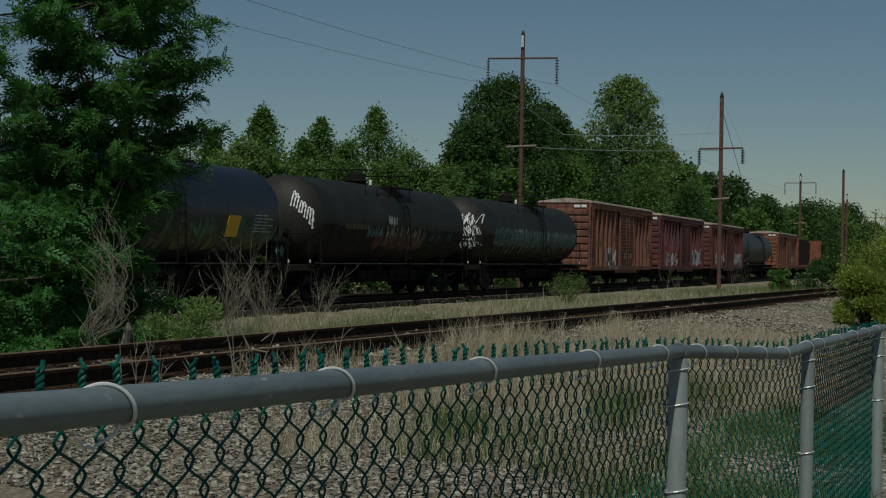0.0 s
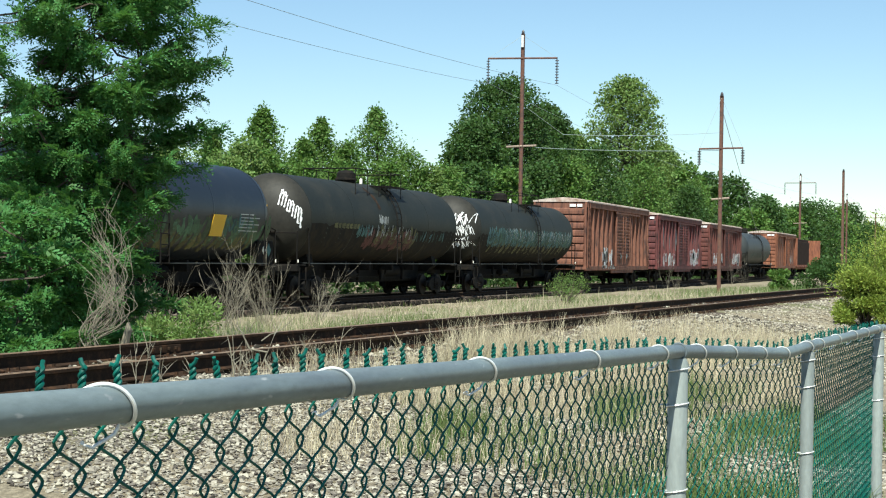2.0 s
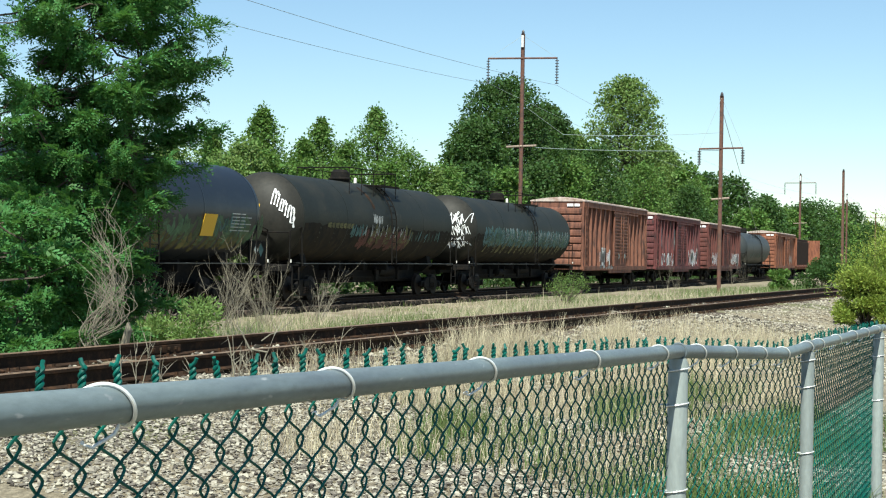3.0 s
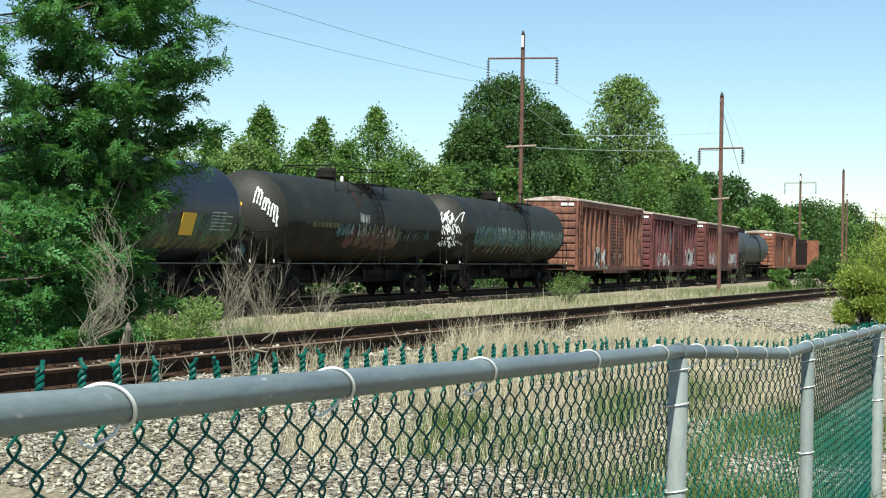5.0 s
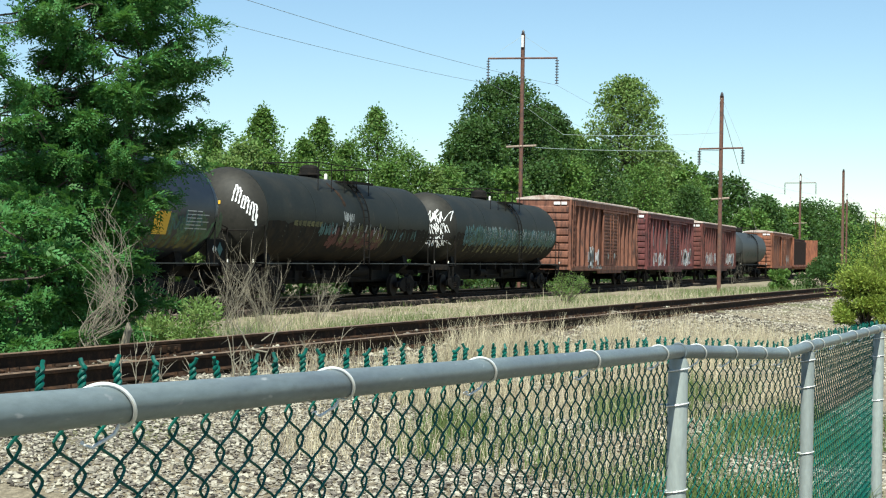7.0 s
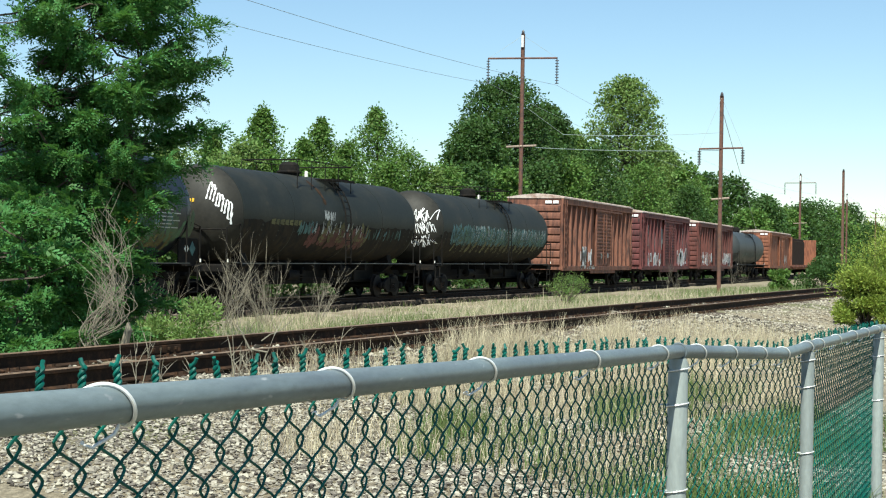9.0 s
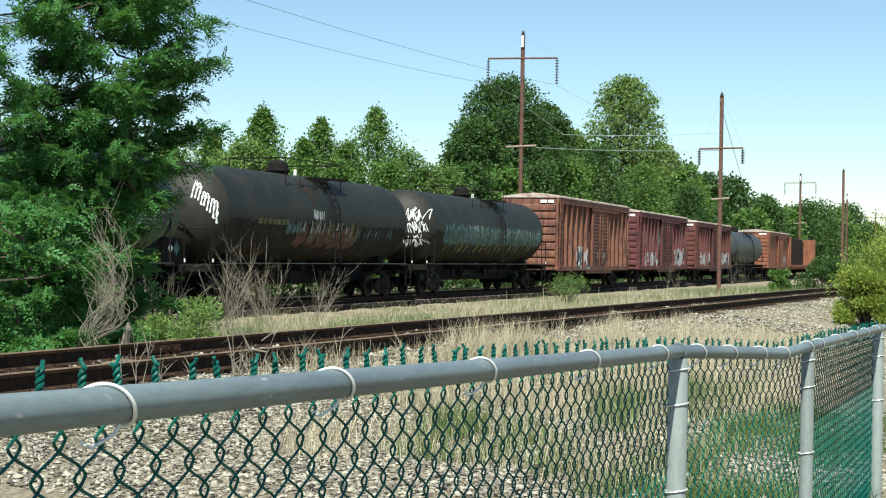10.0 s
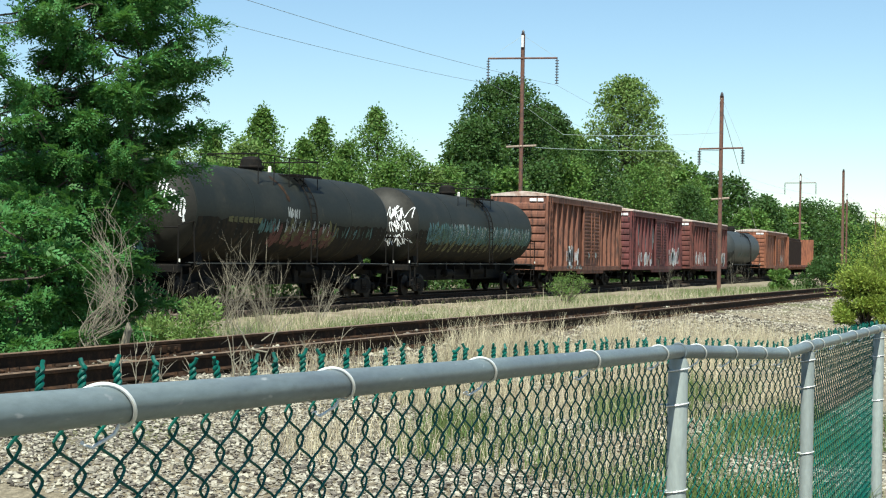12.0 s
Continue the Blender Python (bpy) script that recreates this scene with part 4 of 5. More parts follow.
STRAW = surface("dry_straw", (0.415, 0.361, 0.249), 0.85, random=0.35, random_hue=0.015, island=True, specular=0.2)
GRASS = leaf_surface("grass_blade", (0.135, 0.185, 0.065), (0.19, 0.26, 0.07), 0.4, 0.03)


def quads(name, corners, material):
    """A mesh of loose four-cornered leaves; corners: n x 4 x 3."""
    n = len(corners)
    me = bpy.data.meshes.new(name)
    me.vertices.add(n * 4)
    me.vertices.foreach_set("co", np.ascontiguousarray(corners, dtype=np.float32).ravel())
    me.loops.add(n * 4)
    me.loops.foreach_set("vertex_index", np.arange(n * 4, dtype=np.int32))
    me.polygons.add(n)
    me.polygons.foreach_set("loop_start", np.arange(0, n * 4, 4, dtype=np.int32))
    me.update(calc_edges=True)
    me.validate()
    me.materials.append(material)
    return me


def unit(v):
    return v / np.maximum(np.linalg.norm(v, axis=-1, keepdims=True), 1e-9)


def leaf_corners(at, way, size, rng, slim=0.5, flat=0.5):
    """Diamond leaves that start at 'at' and point along 'way'."""
    n = len(at)
    way = unit(way)
    up = rng.normal(size=(n, 3)) * flat + np.array([0, 0, 1.0])
    side = unit(np.cross(way, up))
    size = np.asarray(size).reshape(-1, 1)
    mid = at + way * size * 0.45
    return np.stack([at, mid - side * size * slim / 2, at + way * size, mid + side * size * slim / 2], 1)


def limb_tubes(shape, start, end, r0, r1, rng, steps=5, wander=0.08, sides=6):
    start, end = np.array(start, float), np.array(end, float)
    length = np.linalg.norm(end - start)
    pts = [start + (end - start) * s + (rng.normal(size=3) * wander * length * math.sin(math.pi * s) if 0 < s < 1 else 0) for s in np.linspace(0, 1, steps)]
    shape.tube([tuple(p) for p in pts], list(np.linspace(r0, r1, steps)), sides)
    return pts


def crown_tree(name, x, y, height, radius, leaf, label, seed, form="round", leaves=9000, leaf_size=0.26, low=0.12, lean=(0, 0)):
    """A tree with a tapered trunk, limbs that carry leafy clumps, and an uneven, gapped outline."""
    height, radius = height * (0.99 if form == "round" else 0.97), radius * (1.0 if form == "round" else 0.94)
    rng = np.random.default_rng(seed)
    base = float(ground_height(x, y))
    t = thing(name, pose(x, y, base), label, "tree", "trees behind the railway")
    wood = Shape()
    trunk = limb_tubes(wood, (0, 0, -0.3), (lean[0], lean[1], height * (0.95 if form == "cone" else 0.75)), 0.022 * height + 0.03, 0.02, rng, 8, 0.02, 8)
    count = int(34 + height * 3.2) * (3 if form == "round" else 1)
    parts = []
    for k in range(count):
        s = (k + rng.uniform(0.1, 0.9)) / count
        z = height * (low + (1 - low) * s)
        if form == "cone":
            reach = radius * min(1.0, (1.02 - s) * 2.0) ** 0.85 * rng.uniform(0.5, 1.08)
        elif form == "bush":
            reach = radius * math.sqrt(max(0.03, 1 - s ** 2.2)) * rng.uniform(0.5, 1.1)
        else:
            q = (s - 0.42) / 0.58 if s > 0.42 else (0.42 - s) / 0.55
            reach = radius * math.sqrt(max(0.02, 1 - q * q)) * (rng.uniform(0.78, 1.0) if k % 4 else rng.uniform(0.3, 0.8))
        a = k * 2.399 + rng.uniform(-0.4, 0.4)
        tip = np.array([math.cos(a) * reach + lean[0] * s, math.sin(a) * reach + lean[1] * s, z])
        root_z = max(0.1 * height, z - reach * rng.uniform(0.5, 0.9))
        root = np.array(trunk[min(7, int(root_z / height * 7))]) * np.array([1, 1, 0]) + np.array([0, 0, min(root_z, height * 0.9)])
        limb_tubes(wood, root, tip * np.array([0.92, 0.92, 1]), 0.008 * height * (1.1 - s) + 0.012, 0.008, rng, 4, 0.07, 4)
        n = int(leaves / count * rng.uniform(0.6, 1.4))
        spread = ((0.34 * min(1.0, (1.05 - s) * 2.2) + 0.02) if form == "cone" else 0.36 if form == "bush" else 0.21) * radius * rng.uniform(0.6, 1.15) + 0.1
        d = unit(rng.normal(size=(n, 3))) * (rng.uniform(0.15, 1, (n, 1)) ** 0.5)
        d[:, 2] *= 0.62
        at = tip + d * spread
        # leaves along the limb as well
        m = n // 2 if form == "round" else n // 4
        at[:m] = root + (tip - root) * rng.uniform(0.4, 1.0, (m, 1)) + rng.normal(size=(m, 3)) * spread * 0.4
        if form == "cone":
            axis = np.array([lean[0] * s, lean[1] * s, z + reach * 0.25])
            at = axis + (tip - axis) * rng.uniform(0.0, 1.0, (n, 1)) ** 0.6 + rng.normal(size=(n, 3)) * spread * 0.55
        way = d + rng.normal(size=(n, 3)) * 0.7 + np.array([0, 0, -0.15])
        parts.append(leaf_corners(at, way, leaf_size * rng.uniform(0.55, 1.25, n), rng, 0.62, 0.8))
    part("trunk", wood, BARK, t, smooth=True)
    part("crown", quads("crown", np.concatenate(parts), leaf), None, t)
    return t


for k, (x, y, h, r) in enumerate(((61.8, 32.0, 9.0, 2.3), (68.2, 32.0, 9.1, 2.1), (75.3, 32.0, 10.3, 2.8), (55.3, 31.0, 7.3, 1.9), (64.2, 31.0, 7.7, 1.8))):
    crown_tree("young_tree", x, y, h, r, LEAF_YOUNG, "pointed young broadleaf tree behind the train", 100 + k, "cone", 15000, 0.165)
for k, (x, y, h, r) in enumerate(((56.2, 30.0, 6.9, 1.3), (68.1, 30.5, 7.8, 1.3), (77.3, 31.0, 8.1, 1.6), (78.2, 30.0, 7.2, 1.6), (71.2, 29.5, 7.1, 1.4), (61.2, 29.5, 6.3, 1.4), (52.9, 29.0, 6.1, 1.3), (57.8, 29.5, 6.5, 1.4), (64.9, 29.5, 6.6, 1.3), (49.5, 29.5, 6.3, 1.6), (46.5, 29.5, 6.4, 1.7), (82.5, 30.5, 7.6, 1.8))):
    crown_tree("sapling", x, y, h, r, LEAF_PALE if k % 3 == 0 else LEAF_YOUNG, "leafy sapling in the thicket behind the train", 130 + k, "bush", 10000, 0.165, 0.2)
for k, (x, y, h, r) in enumerate(((113.2, 37.0, 16.3, 4.9), (105.5, 36.8, 12.2, 2.9), (127.7, 38.0, 15.6, 3.4))):
    crown_tree("oak_tree", x, y, h, r, LEAF_DARK, "large dark-green broadleaf tree", 160 + k, "round", 38000, 0.28)
for k, (x, y, h, r) in enumerate(((175.3, 42.0, 23.9, 5.4), (143.4, 40.0, 14.8, 3.0), (195.1, 42.0, 17.3, 3.9))):
    crown_tree("tall_tree", x, y, h, r, LEAF_PALE, "tall pale-green tree with an open crown", 170 + k, "round", 26000, 0.40)
for k, (x, y, h, r) in enumerate(((87.7, 31.0, 7.9, 2.2), (95.0, 31.0, 8.0, 2.4), (102.3, 31.0, 8.7, 2.8), (116.0, 32.5, 10.2, 3.0), (131.4, 34.0, 12.6, 3.4), (150.0, 34.0, 11.9, 3.5), (168.8, 33.0, 10.6, 3.3), (186.0, 36.0, 12.0, 3.6))):
    crown_tree("broad_tree", x, y, h, r, LEAF_YOUNG if k % 2 else LEAF_DARK, "leafy tree in the wood edge behind the boxcars", 180 + k, "bush", 10500, 0.29, 0.14)
for k, (x, y, h, r) in enumerate(((192.2, 38.0, 14.5, 3.4), (208.4, 38.0, 14.3, 3.4), (242.0, 40.0, 15.8, 4.4), (221.2, 34.0, 9.6, 4.0), (262.0, 38.0, 12.6, 4.4), (286.8, 42.0, 14.5, 5.6), (304.0, 40.0, 12.6, 4.6), (340.0, 42.0, 14.6, 6.0), (387.7, 44.0, 17.5, 8.5), (440.0, 44.0, 17.5, 8.0), (500.3, 46.0, 21.0, 9.0), (592.8, 46.0, 17.5, 9.5))):
    crown_tree("far_tree", x, y, h, r, LEAF_DARK if k % 3 else LEAF_YOUNG, "tree in the wood edge far along the railway", 200 + k, "bush", 7500, 0.34 + x * 0.0011, 0.04)


def leaf_strip(name, spots, count, leaf, size, spread, label, category, seed, slim=0.55):
    """Low growth that nobody could count."""
    rng = np.random.default_rng(seed)
    spots = np.array(spots, float)
    pick = rng.integers(0, len(spots), count)
    d = rng.normal(size=(count, 3)) * np.array(spread) * 0.5
    at = spots[pick] + d
    at[:, 2] = np.maximum(at[:, 2], ground_height(at[:, 0], at[:, 1]) + 0.02)
    me = quads(name, leaf_corners(at, rng.normal(size=(count, 3)) + np.array([0, 0, 0.4]), size * rng.uniform(0.5, 1.3, count), rng, slim, 0.9), leaf)
    return tagged(new(name, me), label, category, kind="stuff")


leaf_strip("undergrowth", [(x, 34.5 + 1.0 * math.sin(x * 0.7) + x * 0.008, 0.6 + 0.9 * abs(math.sin(x * 0.37))) for x in np.arange(38, 330, 1.1)], 27000, LEAF_DARK, 0.34, (1.6, 2.0, 2.6), "dense dark undergrowth along the foot of the trees", "undergrowth", 5)
leaf_strip("undergrowth", [(x, 29.0 + 0.6 * math.sin(x * 0.9), 0.1 + 0.35 * abs(math.sin(x * 0.43))) for x in np.arange(36, 190, 0.9)], 22000, LEAF_DARK, 0.24, (1.4, 1.2, 0.9), "low dark weeds behind the train", "undergrowth", 15)
leaf_strip("far_wood", [(x, 52 + 5 * math.sin(x), 2.5 + 1.5 * abs(math.sin(x * 0.21))) for x in np.arange(70, 700, 4.0)], 16000, LEAF_DARK, 0.9, (5, 6, 2.6), "deep wood behind the first trees", "wood", 6)


def feather(at, way, length, rng, pairs=5):
    """Compound leaves: rows of slim leaflets on both sides of a drooping stalk."""
    n = len(at)
    way = unit(way)
    up = np.array([0, 0, 1.0]) + rng.normal(size=(n, 3)) * 0.45
    side = unit(np.cross(way, up))
    length = np.asarray(length).reshape(-1, 1)
    out = []
    for k in range(pairs):
        s = (k + 0.7) / pairs
        root = at + way * length * s + np.array([0, 0, -1.0]) * length * 0.28 * s * s
        reach = length * 0.30 * (1.1 - 0.5 * s)
        for e in (-1, 1):
            d = unit(side * e + way * 0.45 + rng.normal(size=(n, 3)) * 0.18)
            w = way * reach * 0.36
            out.append(np.stack([root - w, root + d * reach * 0.55 - w * 1.1, root + d * reach, root + d * reach * 0.5 + w * 1.1], 1))
    return np.concatenate(out)


def locust_tree(x, y, height, seed, sprays, label, reach_x=1.0, stems=3):
    """Many-stemmed locust with layered, feathery branches."""
    rng = np.random.default_rng(seed)
    base = float(ground_height(x, y))
    t = thing("locust_tree", pose(x, y, base), label, "tree")
    wood = Shape()
    tops = []
    for k in range(stems):
        a = k * 2.1 + 0.6
        pts = limb_tubes(wood, (0.35 * math.cos(a), 0.35 * math.sin(a), -0.3), (1.0 * math.cos(a), 1.0 * math.sin(a), height * rng.uniform(0.85, 1.0)), 0.036 if sprays > 60 else 0.02, 0.008, rng, 9, 0.03, 6)
        tops.append(pts)
    leaves = []
    for k in range(sprays):
        s = (k + rng.uniform()) / sprays
        z = height * (0.03 + 0.97 * s)
        z += 0.75 * (round(z / 0.55) * 0.55 - z)
        a = k * 2.399 + rng.uniform(-0.5, 0.5)
        reach = (1.55 + 0.5 * math.sin(z * 2.3 + 1.0) * rng.uniform(0, 1)) * rng.uniform(0.55, 1.15) * (1.0 if s < 0.85 else 0.8)
        if z < 2.4:
            reach *= 0.82
        if z > 2.6 and -0.35 * math.cos(a) + 0.94 * math.sin(a) > 0.3:
            reach *= 0.5
        elif 0.35 * math.cos(a) - 0.94 * math.sin(a) > 0.3:
            reach *= 1.15 if 3.3 < z < 5.2 else 0.84 if z < 3.3 else 1.0
        stem = tops[k % stems]
        root = np.array(stem[min(8, int(s * 8))])
        root[2] = max(0.3, z - reach * 0.35)
        end = np.array([math.cos(a) * reach * reach_x, math.sin(a) * reach, z])
        pts = limb_tubes(wood, root, end, 0.020, 0.005, rng, 5, 0.05, 4)
        twigs = int(6 + 6 * reach)
        for q in range(twigs):
            f = rng.uniform(0.35, 1.0)
            p = root + (end - root) * f
            d = unit((end - root) * np.array([1, 1, 0.25]) + rng.normal(size=3) * np.array([0.8, 0.8, 0.16]) * reach * 0.55)
            tip = p + d * rng.uniform(0.25, 0.6)
            m = 7
            share = rng.uniform(0.15, 1.0, (m, 1))
            at = p + (tip - p) * share + rng.normal(size=(m, 3)) * 0.03
            way = d + rng.normal(size=(m, 3)) * 0.65
            leaves.append(feather(at, way, rng.uniform(0.16, 0.30, m), rng))
    part("trunk", wood, BARK, t, smooth=True)
    part("crown", quads("crown", np.concatenate(leaves), LEAF_LOCUST), None, t, "feathery dark-green leaves")
    return t


locust_tree(20.62, 13.86, 8.0, 301, 245, "dense feathery locust tree beside the tracks", 1.0, 3)
locust_tree(18.6, 14.6, 8.2, 302, 36, "feathery locust tree with an open crown", 1.0, 2)
locust_tree(21.3, 15.2, 4.4, 303, 105, "low feathery locust tree behind its taller neighbours", 0.9, 2)

locust_tree(16.4, 12.0, 2.2, 304, 46, "young feathery locust growing beside the rail", 0.9, 2)


def slim_curve(shape, start, way, length, r0, rng, rise=0.3, sides=4, steps=7):
    """A stem that leaves along way and bends upwards, wandering a little."""
    p, d = np.array(start, float), np.array(way, float) / np.linalg.norm(way)
    side = rng.normal(size=3) * 0.10
    pts = [p]
    for k in range(steps):
        d = d + np.array([0, 0, rise / steps]) + side / steps * 2 + rng.normal(size=3) * 0.05
        d = d / np.linalg.norm(d)
        p = p + d * length / steps
        pts.append(p)
    shape.tube([tuple(q) for q in pts], [r0 * (1 - 0.8 * k / steps) for k in range(steps + 1)], sides)
    return pts


def dead_bush(x, y, height, spread, stems, seed, label, lean=0.0, twig=4):
    """Fans of slim bare stems that leave the ground in a few tufts and fork once or twice."""
    rng = np.random.default_rng(seed)
    t = Shape()
    feet = [(rng.uniform(-0.5, 0.5) * spread, rng.uniform(-0.3, 0.3) * spread) for k in range(max(2, stems // 6))]
    for k in range(stems):
        fx, fy = feet[k % len(feet)]
        h = height * rng.uniform(0.5, 1.05)
        way = (lean + rng.normal() * 0.42, rng.normal() * 0.3, 1.0)
        pts = slim_curve(t, (fx + rng.normal() * 0.06, fy + rng.normal() * 0.06, -0.1), way, h, rng.uniform(0.005, 0.010), rng)
        for q in range(twig):
            i = int(rng.integers(2, 7))
            d = (pts[i] - pts[i - 1]) / np.linalg.norm(pts[i] - pts[i - 1]) + rng.normal(size=3) * np.array([0.5, 0.4, 0.25])
            fork = slim_curve(t, pts[i], d, h * rng.uniform(0.15, 0.42), 0.0048, rng, 0.35, 3, 4)
            slim_curve(t, fork[2], fork[2] - fork[1] + rng.normal(size=3) * 0.06, h * rng.uniform(0.08, 0.2), 0.003, rng, 0.2, 3, 3)
    b = part("dead_bush", t, DEAD_WOOD)
    b.location = (x, y, float(ground_height(x, y)))
    return tagged(b, label, "dead bush")


def bare_bundle(x, y, strands, seed, label):
    """A tangle of bare stems that bow together, with a few that splay at the top."""
    rng = np.random.default_rng(seed)
    across = np.array([0.35, -0.94, 0.0])
    bow = [(0.0, -0.1), (-0.14, 0.25), (-0.17, 0.5), (-0.02, 0.8), (0.13, 1.05), (0.17, 1.4), (0.08, 1.7), (-0.05, 1.95)]
    t = Shape()
    for k in range(strands):
        shift, share, splay = rng.normal() * 0.065, rng.uniform(0.45, 1.05), rng.uniform(-0.5, 0.1)
        swing, phase, deep = rng.uniform(0.02, 0.10), rng.uniform(0, 6.3), rng.normal() * 0.15
        row = curve_through([(u * rng.uniform(0.8, 1.5) + shift + splay * max(0, h - 0.9) * 0.5 + swing * math.sin(h * 4.5 + phase), h * share) for u, h in bow], 3)
        r = rng.uniform(0.004, 0.010)
        pts = [tuple(across * u + np.array([deep * 0.9, deep * 0.35, h])) for u, h in row]
        t.tube(pts, [r * (1 - 0.7 * i / len(pts)) for i in range(len(pts))], 5)
        for q in range(3):
            p = np.array(pts[rng.integers(6, len(pts))])
            slim_curve(t, p, across * rng.normal() * 0.5 + np.array([0, 0, 0.8]), rng.uniform(0.15, 0.5), 0.004, rng, 0.2, 3, 5)
    b = part("dead_bush", t, DEAD_WOOD)
    b.location = (x, y, float(ground_height(x, y)))
    return tagged(b, label, "dead bush")


bare_bundle(16.2, 10.58, 34, 311, "bleached tangled bare stems in front of the locust tree")
snag = part("stump", Shape().tube([(0, 0, -0.15), (0.01, 0.0, 0.15), (0.03, -0.05, 0.38), (0.02, -0.05, 0.47)], [0.07, 0.055, 0.05, 0.02], 8), DEAD_WOOD)
snag.location = (16.85, 10.70, float(ground_height(16.85, 10.70)))
tagged(snag, "short bleached stump beside the rail", "stump")
fallen = Shape()
fallen_rng = np.random.default_rng(318)
limb_tubes(fallen, (12.16, 6.05, 0.42), (12.0, 6.46, 0.95), 0.012, 0.006, fallen_rng, 7, 0.05, 6)
limb_tubes(fallen, (12.1, 6.24, 0.80), (12.3, 6.0, 1.02), 0.006, 0.003, fallen_rng, 5, 0.05, 5)
limb_tubes(fallen, (12.06, 6.34, 0.88), (11.9, 6.2, 0.98), 0.005, 0.002, fallen_rng, 5, 0.05, 5)
limb_tubes(fallen, (12.16, 6.05, 0.42), (12.2, 5.95, 0.1), 0.013, 0.012, fallen_rng, 4, 0.03, 6)
tagged(part("bare_branch", fallen, DEAD_WOOD), "bleached bare branch standing beside the siding", "branch")
dead_bush(33.4, 18.6, 2.5, 1.9, 22, 312, "bare grey brush beside the train", 0.1, 6)
dead_bush(35.2, 18.3, 2.3, 1.9, 22, 313, "bare grey brush beside the train", 0.0, 6)
dead_bush(38.2, 18.0, 1.9, 1.0, 14, 314, "bare grey brush beside the train", 0.1, 6)
dead_bush(31.4, 18.8, 1.9, 1.4, 14, 315, "bare grey brush beside the train", -0.1, 6)
dead_bush(95.0, 20.0, 2.2, 1.6, 10, 316, "thin bare brush in front of the boxcars", 0.0, 4)
dead_bush(116.0, 19.0, 2.6, 3.0, 12, 317, "thin bare brush in front of the far tank car", 0.0, 4)

for k, (x, y) in enumerate(((9.7, 6.1), (10.6, 5.7), (12.4, 5.4), (14.0, 4.9), (15.6, 4.7), (17.2, 4.3), (19.0, 3.9), (11.4, 5.9))):
    dead_bush(x, y, 0.72, 0.8, 5, 330 + k, "dry arching weed stalks beside the siding", 0.15, 3)


def shrub(name, x, y, height, radius, leaf, count, size, label, seed, slim=0.5, lobes=14):
    """A low bush: short stems and leafy lobes of uneven size."""
    rng = np.random.default_rng(seed)
    base = float(ground_height(x, y))
    t = thing(name, pose(x, y, base), label, "shrub")
    wood, out = Shape(), []
    for k in range(lobes):
        a = k * 2.399
        s = rng.uniform(0.15, 1.0)
        reach = radius * math.sqrt(1 - 0.75 * s * s) * rng.uniform(0.4, 1.0)
        tip = np.array([math.cos(a) * reach, math.sin(a) * reach, height * s])
        limb_tubes(wood, (0, 0, -0.1), tip * 0.95, 0.03, 0.006, rng, 4, 0.06, 4)
        n = count // lobes
        d = unit(rng.normal(size=(n, 3))) * rng.uniform(0.1, 1, (n, 1)) ** 0.6
        d[:, 2] = d[:, 2] * 0.7
        at = tip + d * radius * 0.36 * rng.uniform(0.7, 1.2)
        at[:, 2] = np.maximum(at[:, 2], 0.02)
        out.append(leaf_corners(at, d + rng.normal(size=(n, 3)) * 0.5 + np.array([0, 0, 0.35]), size * rng.uniform(0.5, 1.3, n), rng, slim, 0.8))
    tagged(part("stem", wood, BARK, t), kind="stuff")
    part("foliage", quads("foliage", np.concatenate(out), leaf), None, t)
    return t


shrub("juniper", 35.6, 1.25, 2.45, 2.0, LEAF_JUNIPER, 66000, 0.085, "yellow-green spreading juniper beside the gravel", 321, 0.24, 80)
shrub("juniper", 34.6, 2.75, 1.15, 0.75, LEAF_JUNIPER, 14000, 0.085, "low yellow-green juniper at the gravel's edge", 322, 0.42, 24)
shrub("bush", 59.9, 16.7, 1.15, 1.0, LEAF_PALE, 2600, 0.08, "small pale-green bush between the tracks", 323, 0.3, 22)
shrub("bush", 92.0, 12.4, 1.2, 0.8, LEAF_YOUNG, 3000, 0.18, "small green bush beside the siding", 324)
shrub("bush", 80.0, 8.4, 1.6, 1.5, LEAF_DARK, 9000, 0.12, "round green bush at the end of the gravel", 325, 0.5, 20)
shrub("bush", 18.9, 11.0, 0.75, 0.75, LEAF_PALE, 5000, 0.07, "low bright-green bush beside the rail", 326, 0.35)
shrub("bush", 15.6, 12.4, 0.9, 1.0, LEAF_LOCUST, 5000, 0.08, "low green growth under the locust tree", 327, 0.4)
shrub("bush", 13.0, 11.6, 0.6, 0.8, LEAF_YOUNG, 4000, 0.08, "low green growth beside the rail", 328, 0.4)


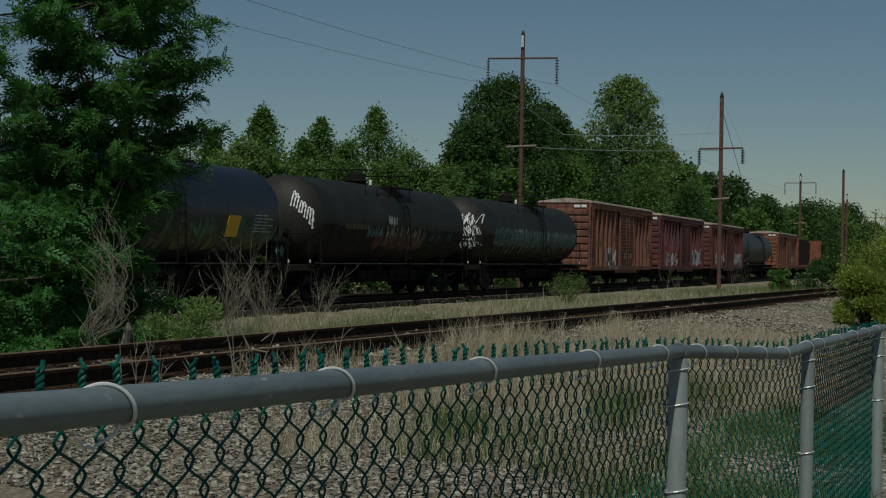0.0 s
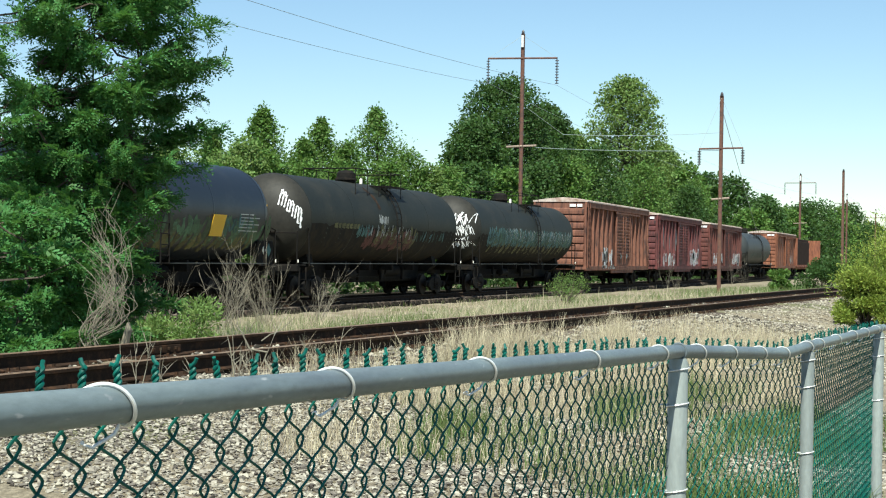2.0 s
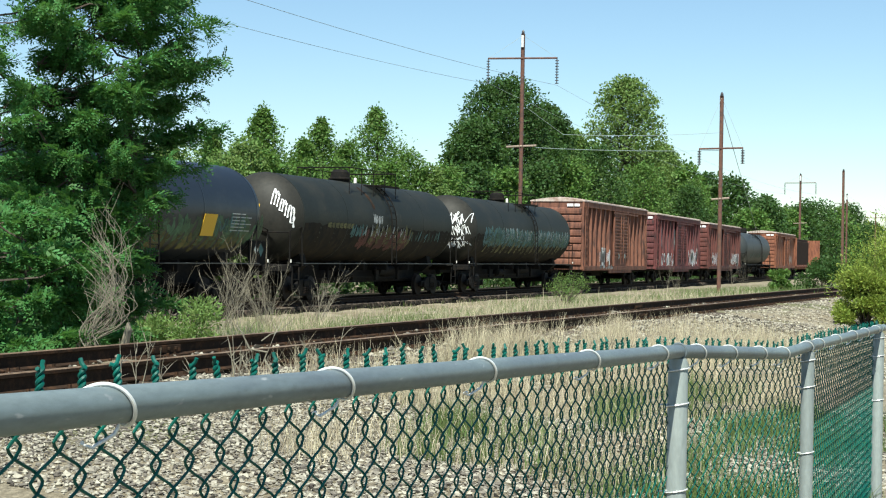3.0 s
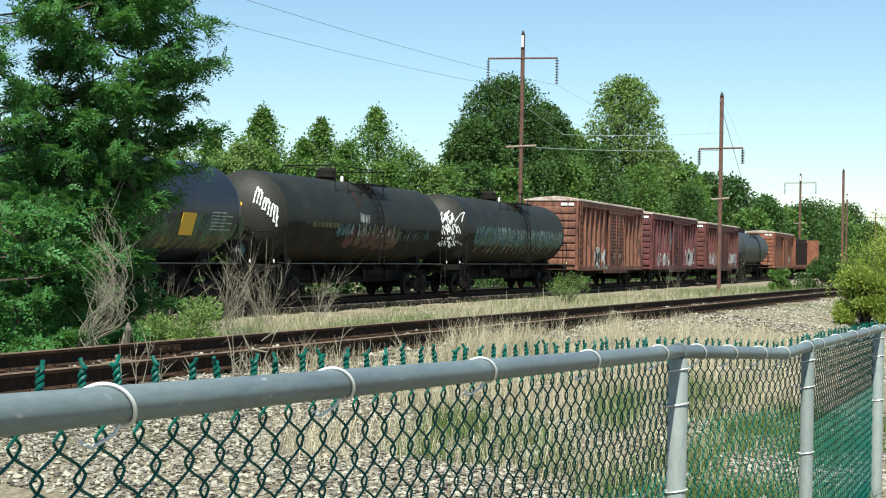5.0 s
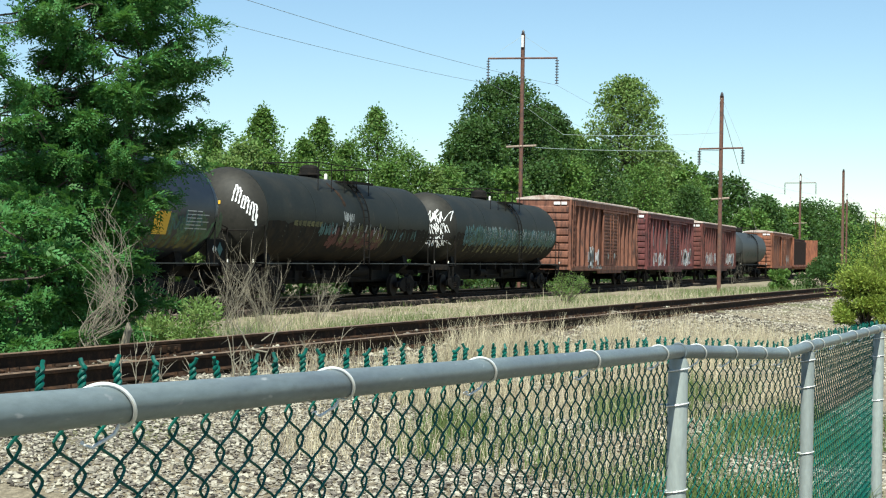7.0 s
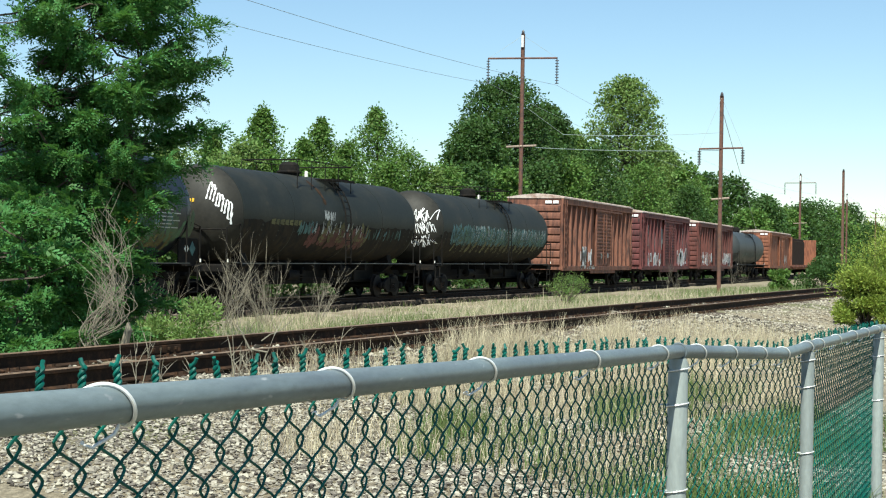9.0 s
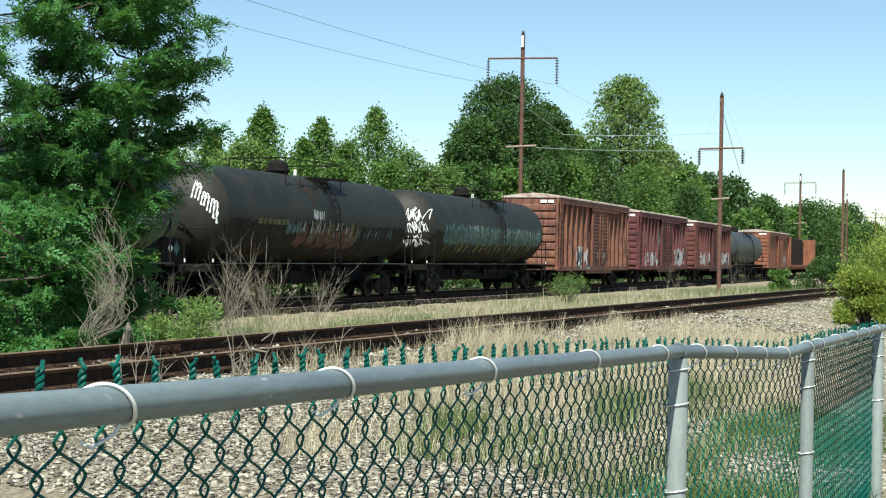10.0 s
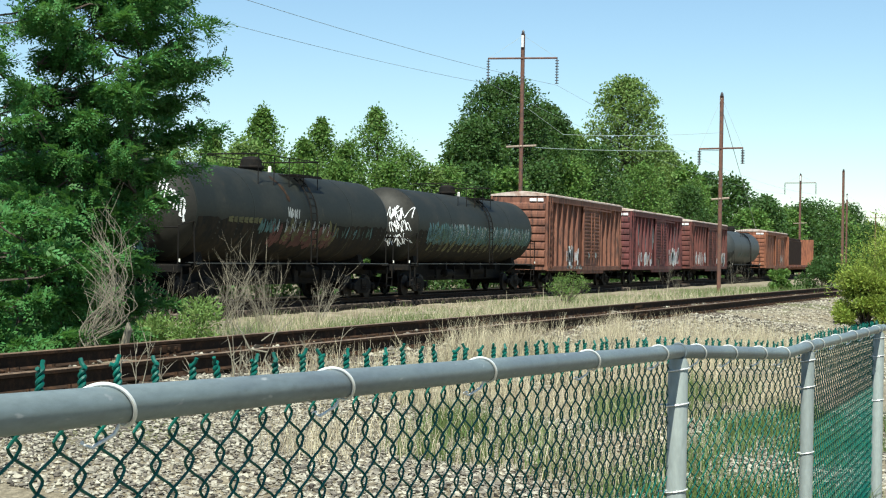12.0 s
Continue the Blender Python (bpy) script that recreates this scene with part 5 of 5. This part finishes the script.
def blades(name, at, height, lean, width, material, label, seed, bend=0.35):
    """Upright grass blades or stalks, each a slim bent strip."""
    rng = np.random.default_rng(seed)
    n = len(at)
    h = height * rng.uniform(0.45, 1.2, (n, 1))
    a = rng.uniform(0, math.tau, (n, 1))
    away = np.concatenate([np.cos(a), np.sin(a), np.zeros((n, 1))], 1)
    b = rng.uniform(0, math.tau, (n, 1))
    side = np.concatenate([np.cos(b), np.sin(b), np.zeros((n, 1))], 1) * width * rng.uniform(0.6, 1.3, (n, 1))
    p1 = at + np.array([0, 0, 0.55]) * h + away * h * lean * rng.uniform(0, 1, (n, 1)) * 0.4
    p2 = p1 + np.array([0, 0, 0.45]) * h * rng.uniform(0.4, 1, (n, 1)) + away * h * bend * rng.uniform(0, 1, (n, 1))
    low = np.stack([at - side, at + side, p1 + side * 0.8, p1 - side * 0.8], 1)
    top = np.stack([p1 - side * 0.8, p1 + side * 0.8, p2 + side * 0.25, p2 - side * 0.25], 1)
    return tagged(new(name, quads(name, np.concatenate([low, top]), material)), label, "grass", kind="stuff")


def spots_on(rng, n, xs, across, clump=0.0, centres=0):
    """Places on the ground by distance along and across the siding."""
    if centres:
        cx, ca = rng.uniform(*xs, centres), rng.uniform(*across, centres)
        k = rng.integers(0, centres, n)
        along, off = cx[k] + rng.normal(size=n) * clump, ca[k] + rng.normal(size=n) * clump
    else:
        along, off = rng.uniform(*xs, n), rng.uniform(*across, n)
    c, s = math.cos(SIDING_TURN), math.sin(SIDING_TURN)
    x = c * along - s * (SIDING_MID + off)
    y = s * along + c * (SIDING_MID + off)
    return np.stack([x, y, ground_height(x, y) - 0.01], 1)


rng = np.random.default_rng(77)
blades("dry_grass", spots_on(rng, 7500, (11, 24), (-3.9, -1.9), 0.14, 60), 0.42, 0.5, 0.0022, STRAW, "tall dry straw-coloured grass in clumps", 1)
blades("dry_grass", spots_on(rng, 7500, (8.5, 26), (-6.0, -3.4), 0.20, 90), 0.30, 0.8, 0.0024, STRAW, "short dry grass on the gravel", 2)
blades("dry_grass", spots_on(rng, 2600, (14.2, 16.0), (-3.1, -2.4), 0.10, 8), 0.62, 0.4, 0.0025, STRAW, "tall bleached grass clump beside the rail", 3)
blades("dry_grass", spots_on(rng, 3600, (17, 28), (-4.2, -1.9), 0.25, 60), 0.28, 0.6, 0.003, STRAW, "dry grass along the siding", 4)
blades("green_grass", spots_on(rng, 2800, (9.4, 16), (-5.4, -3.6), 0.14, 16), 0.32, 0.5, 0.0026, GRASS, "green grass tufts behind the fence", 5)
blades("green_grass", spots_on(rng, 5200, (8.5, 14), (-7.3, -5.8), 0.15, 34), 0.22, 0.6, 0.0028, GRASS, "green grass along the fence", 6)
blades("meadow_grass", spots_on(rng, 20000, (26, 62), (3.2, 8.6), 0.6, 150), 0.42, 0.5, 0.004, GRASS, "green and dry grass between the tracks", 7)
blades("meadow_grass", spots_on(rng, 9000, (24, 58), (2.6, 8.6), 0.5, 120), 0.5, 0.5, 0.0045, STRAW, "dry grass between the tracks", 8)
blades("meadow_grass", spots_on(rng, 16000, (55, 140), (3.0, 9.0), 1.2, 120), 0.4, 0.5, 0.012, GRASS, "sparse grass along the ballast", 9)
blades("trackside_grass", spots_on(rng, 4500, (22, 75), (8.6, 15.5), 0.5, 220), 0.2, 0.7, 0.005, STRAW, "thin dry grass on the soil beside the train", 11)
blades("trackside_grass", spots_on(rng, 8000, (22, 110), (7.6, 15.5), 0.8, 200), 0.22, 0.6, 0.006, GRASS, "thin green grass on the soil beside the train", 12)
blades("seed_stalks", spots_on(rng, 150, (34, 58), (4.8, 7.4), 0.45, 9), 0.85, 0.1, 0.008, STRAW, "tall pale upright seed stalks", 10, 0.05)


def stones(name, at, size, material, label, seed):
    """Broken ballast stones."""
    rng = np.random.default_rng(seed)
    n = len(at)
    ico = np.array([(0.15, 0.1, 0.85), (0.95, 0, 0.3), (0.28, 0.9, 0.25), (-0.8, 0.55, 0.38), (-0.75, -0.6, 0.25), (0.32, -0.9, 0.32), (0, 0, -0.6)])
    tris = np.array([(0, 1, 2), (0, 2, 3), (0, 3, 4), (0, 4, 5), (0, 5, 1), (6, 2, 1), (6, 3, 2), (6, 4, 3), (6, 5, 4), (6, 1, 5)])
    a = rng.uniform(0, math.tau, n)
    v = ico[None] * rng.uniform(0.55, 1.25, (n, 7, 1)) * np.stack([rng.uniform(0.7, 1.3, n), rng.uniform(0.6, 1.1, n), rng.uniform(0.6, 1.1, n)], 1)[:, None]
    tilt = rng.normal(size=n) * 0.4
    c, s = np.cos(a)[:, None], np.sin(a)[:, None]
    x, y, z = v[..., 0], v[..., 1], v[..., 2]
    y, z = y * np.cos(tilt)[:, None] - z * np.sin(tilt)[:, None], y * np.sin(tilt)[:, None] + z * np.cos(tilt)[:, None]
    at = at + np.stack([np.zeros(n), np.zeros(n), rng.uniform(-0.45, 0.8, n) * size], 1)
    v = np.stack([x * c - y * s, x * s + y * c, z], -1) * (size * rng.uniform(0.45, 1.25, n) ** 1.3)[:, None, None] + at[:, None]
    me = bpy.data.meshes.new(name)
    f = (tris[None] + (np.arange(n) * 7)[:, None, None]).reshape(-1, 3)
    me.from_pydata(v.reshape(-1, 3).tolist(), [], f.tolist())
    me.materials.append(material)
    return tagged(new(name, me), label, "gravel", kind="stuff")


stones("ballast", spots_on(rng, 52000, (6.8, 13.0), (-4.9, -0.9)), 0.0215, STONE, "loose broken grey ballast stones beside the siding", 21)
stones("ballast", spots_on(rng, 9000, (13.0, 32), (-3.6, -0.9)), 0.042, STONE, "loose broken grey ballast stones beside the siding", 22)
stones("ballast", spots_on(rng, 30000, (19, 58), (-6.4, -1.1)), 0.031, PALE_GRAVEL, "pale gravel on the wide shoulder of the siding", 23)
stones("ballast", spots_on(rng, 16000, (8.3, 15), (-7.4, -4.7)), 0.026, STONE, "gravel and soil clods behind the fence", 25)
stones("ballast", spots_on(rng, 2500, (8, 40), (-0.7, 0.7)), 0.045, STONE, "ballast stones between the siding's rails", 24)


# ---- what moves ----
def travel(t):
    """How far the train has rolled, towards smaller x."""
    return 0.4123 * t + 0.0251 * t * t


def motions():
    times = [k * 0.5 for k in range(25)]
    for car in CARS:
        home = car.matrix_world.copy()
        walk(car, [(t, Matrix.Translation((-travel(t), 0, 0)) @ home) for t in times])
    for w in WHEELS:
        at = w.location.copy()
        walk(w, [(t, Matrix.Translation(at) @ Matrix.Rotation(-travel(t) / WHEEL_RADIUS, 4, "Y")) for t in times])


motions()
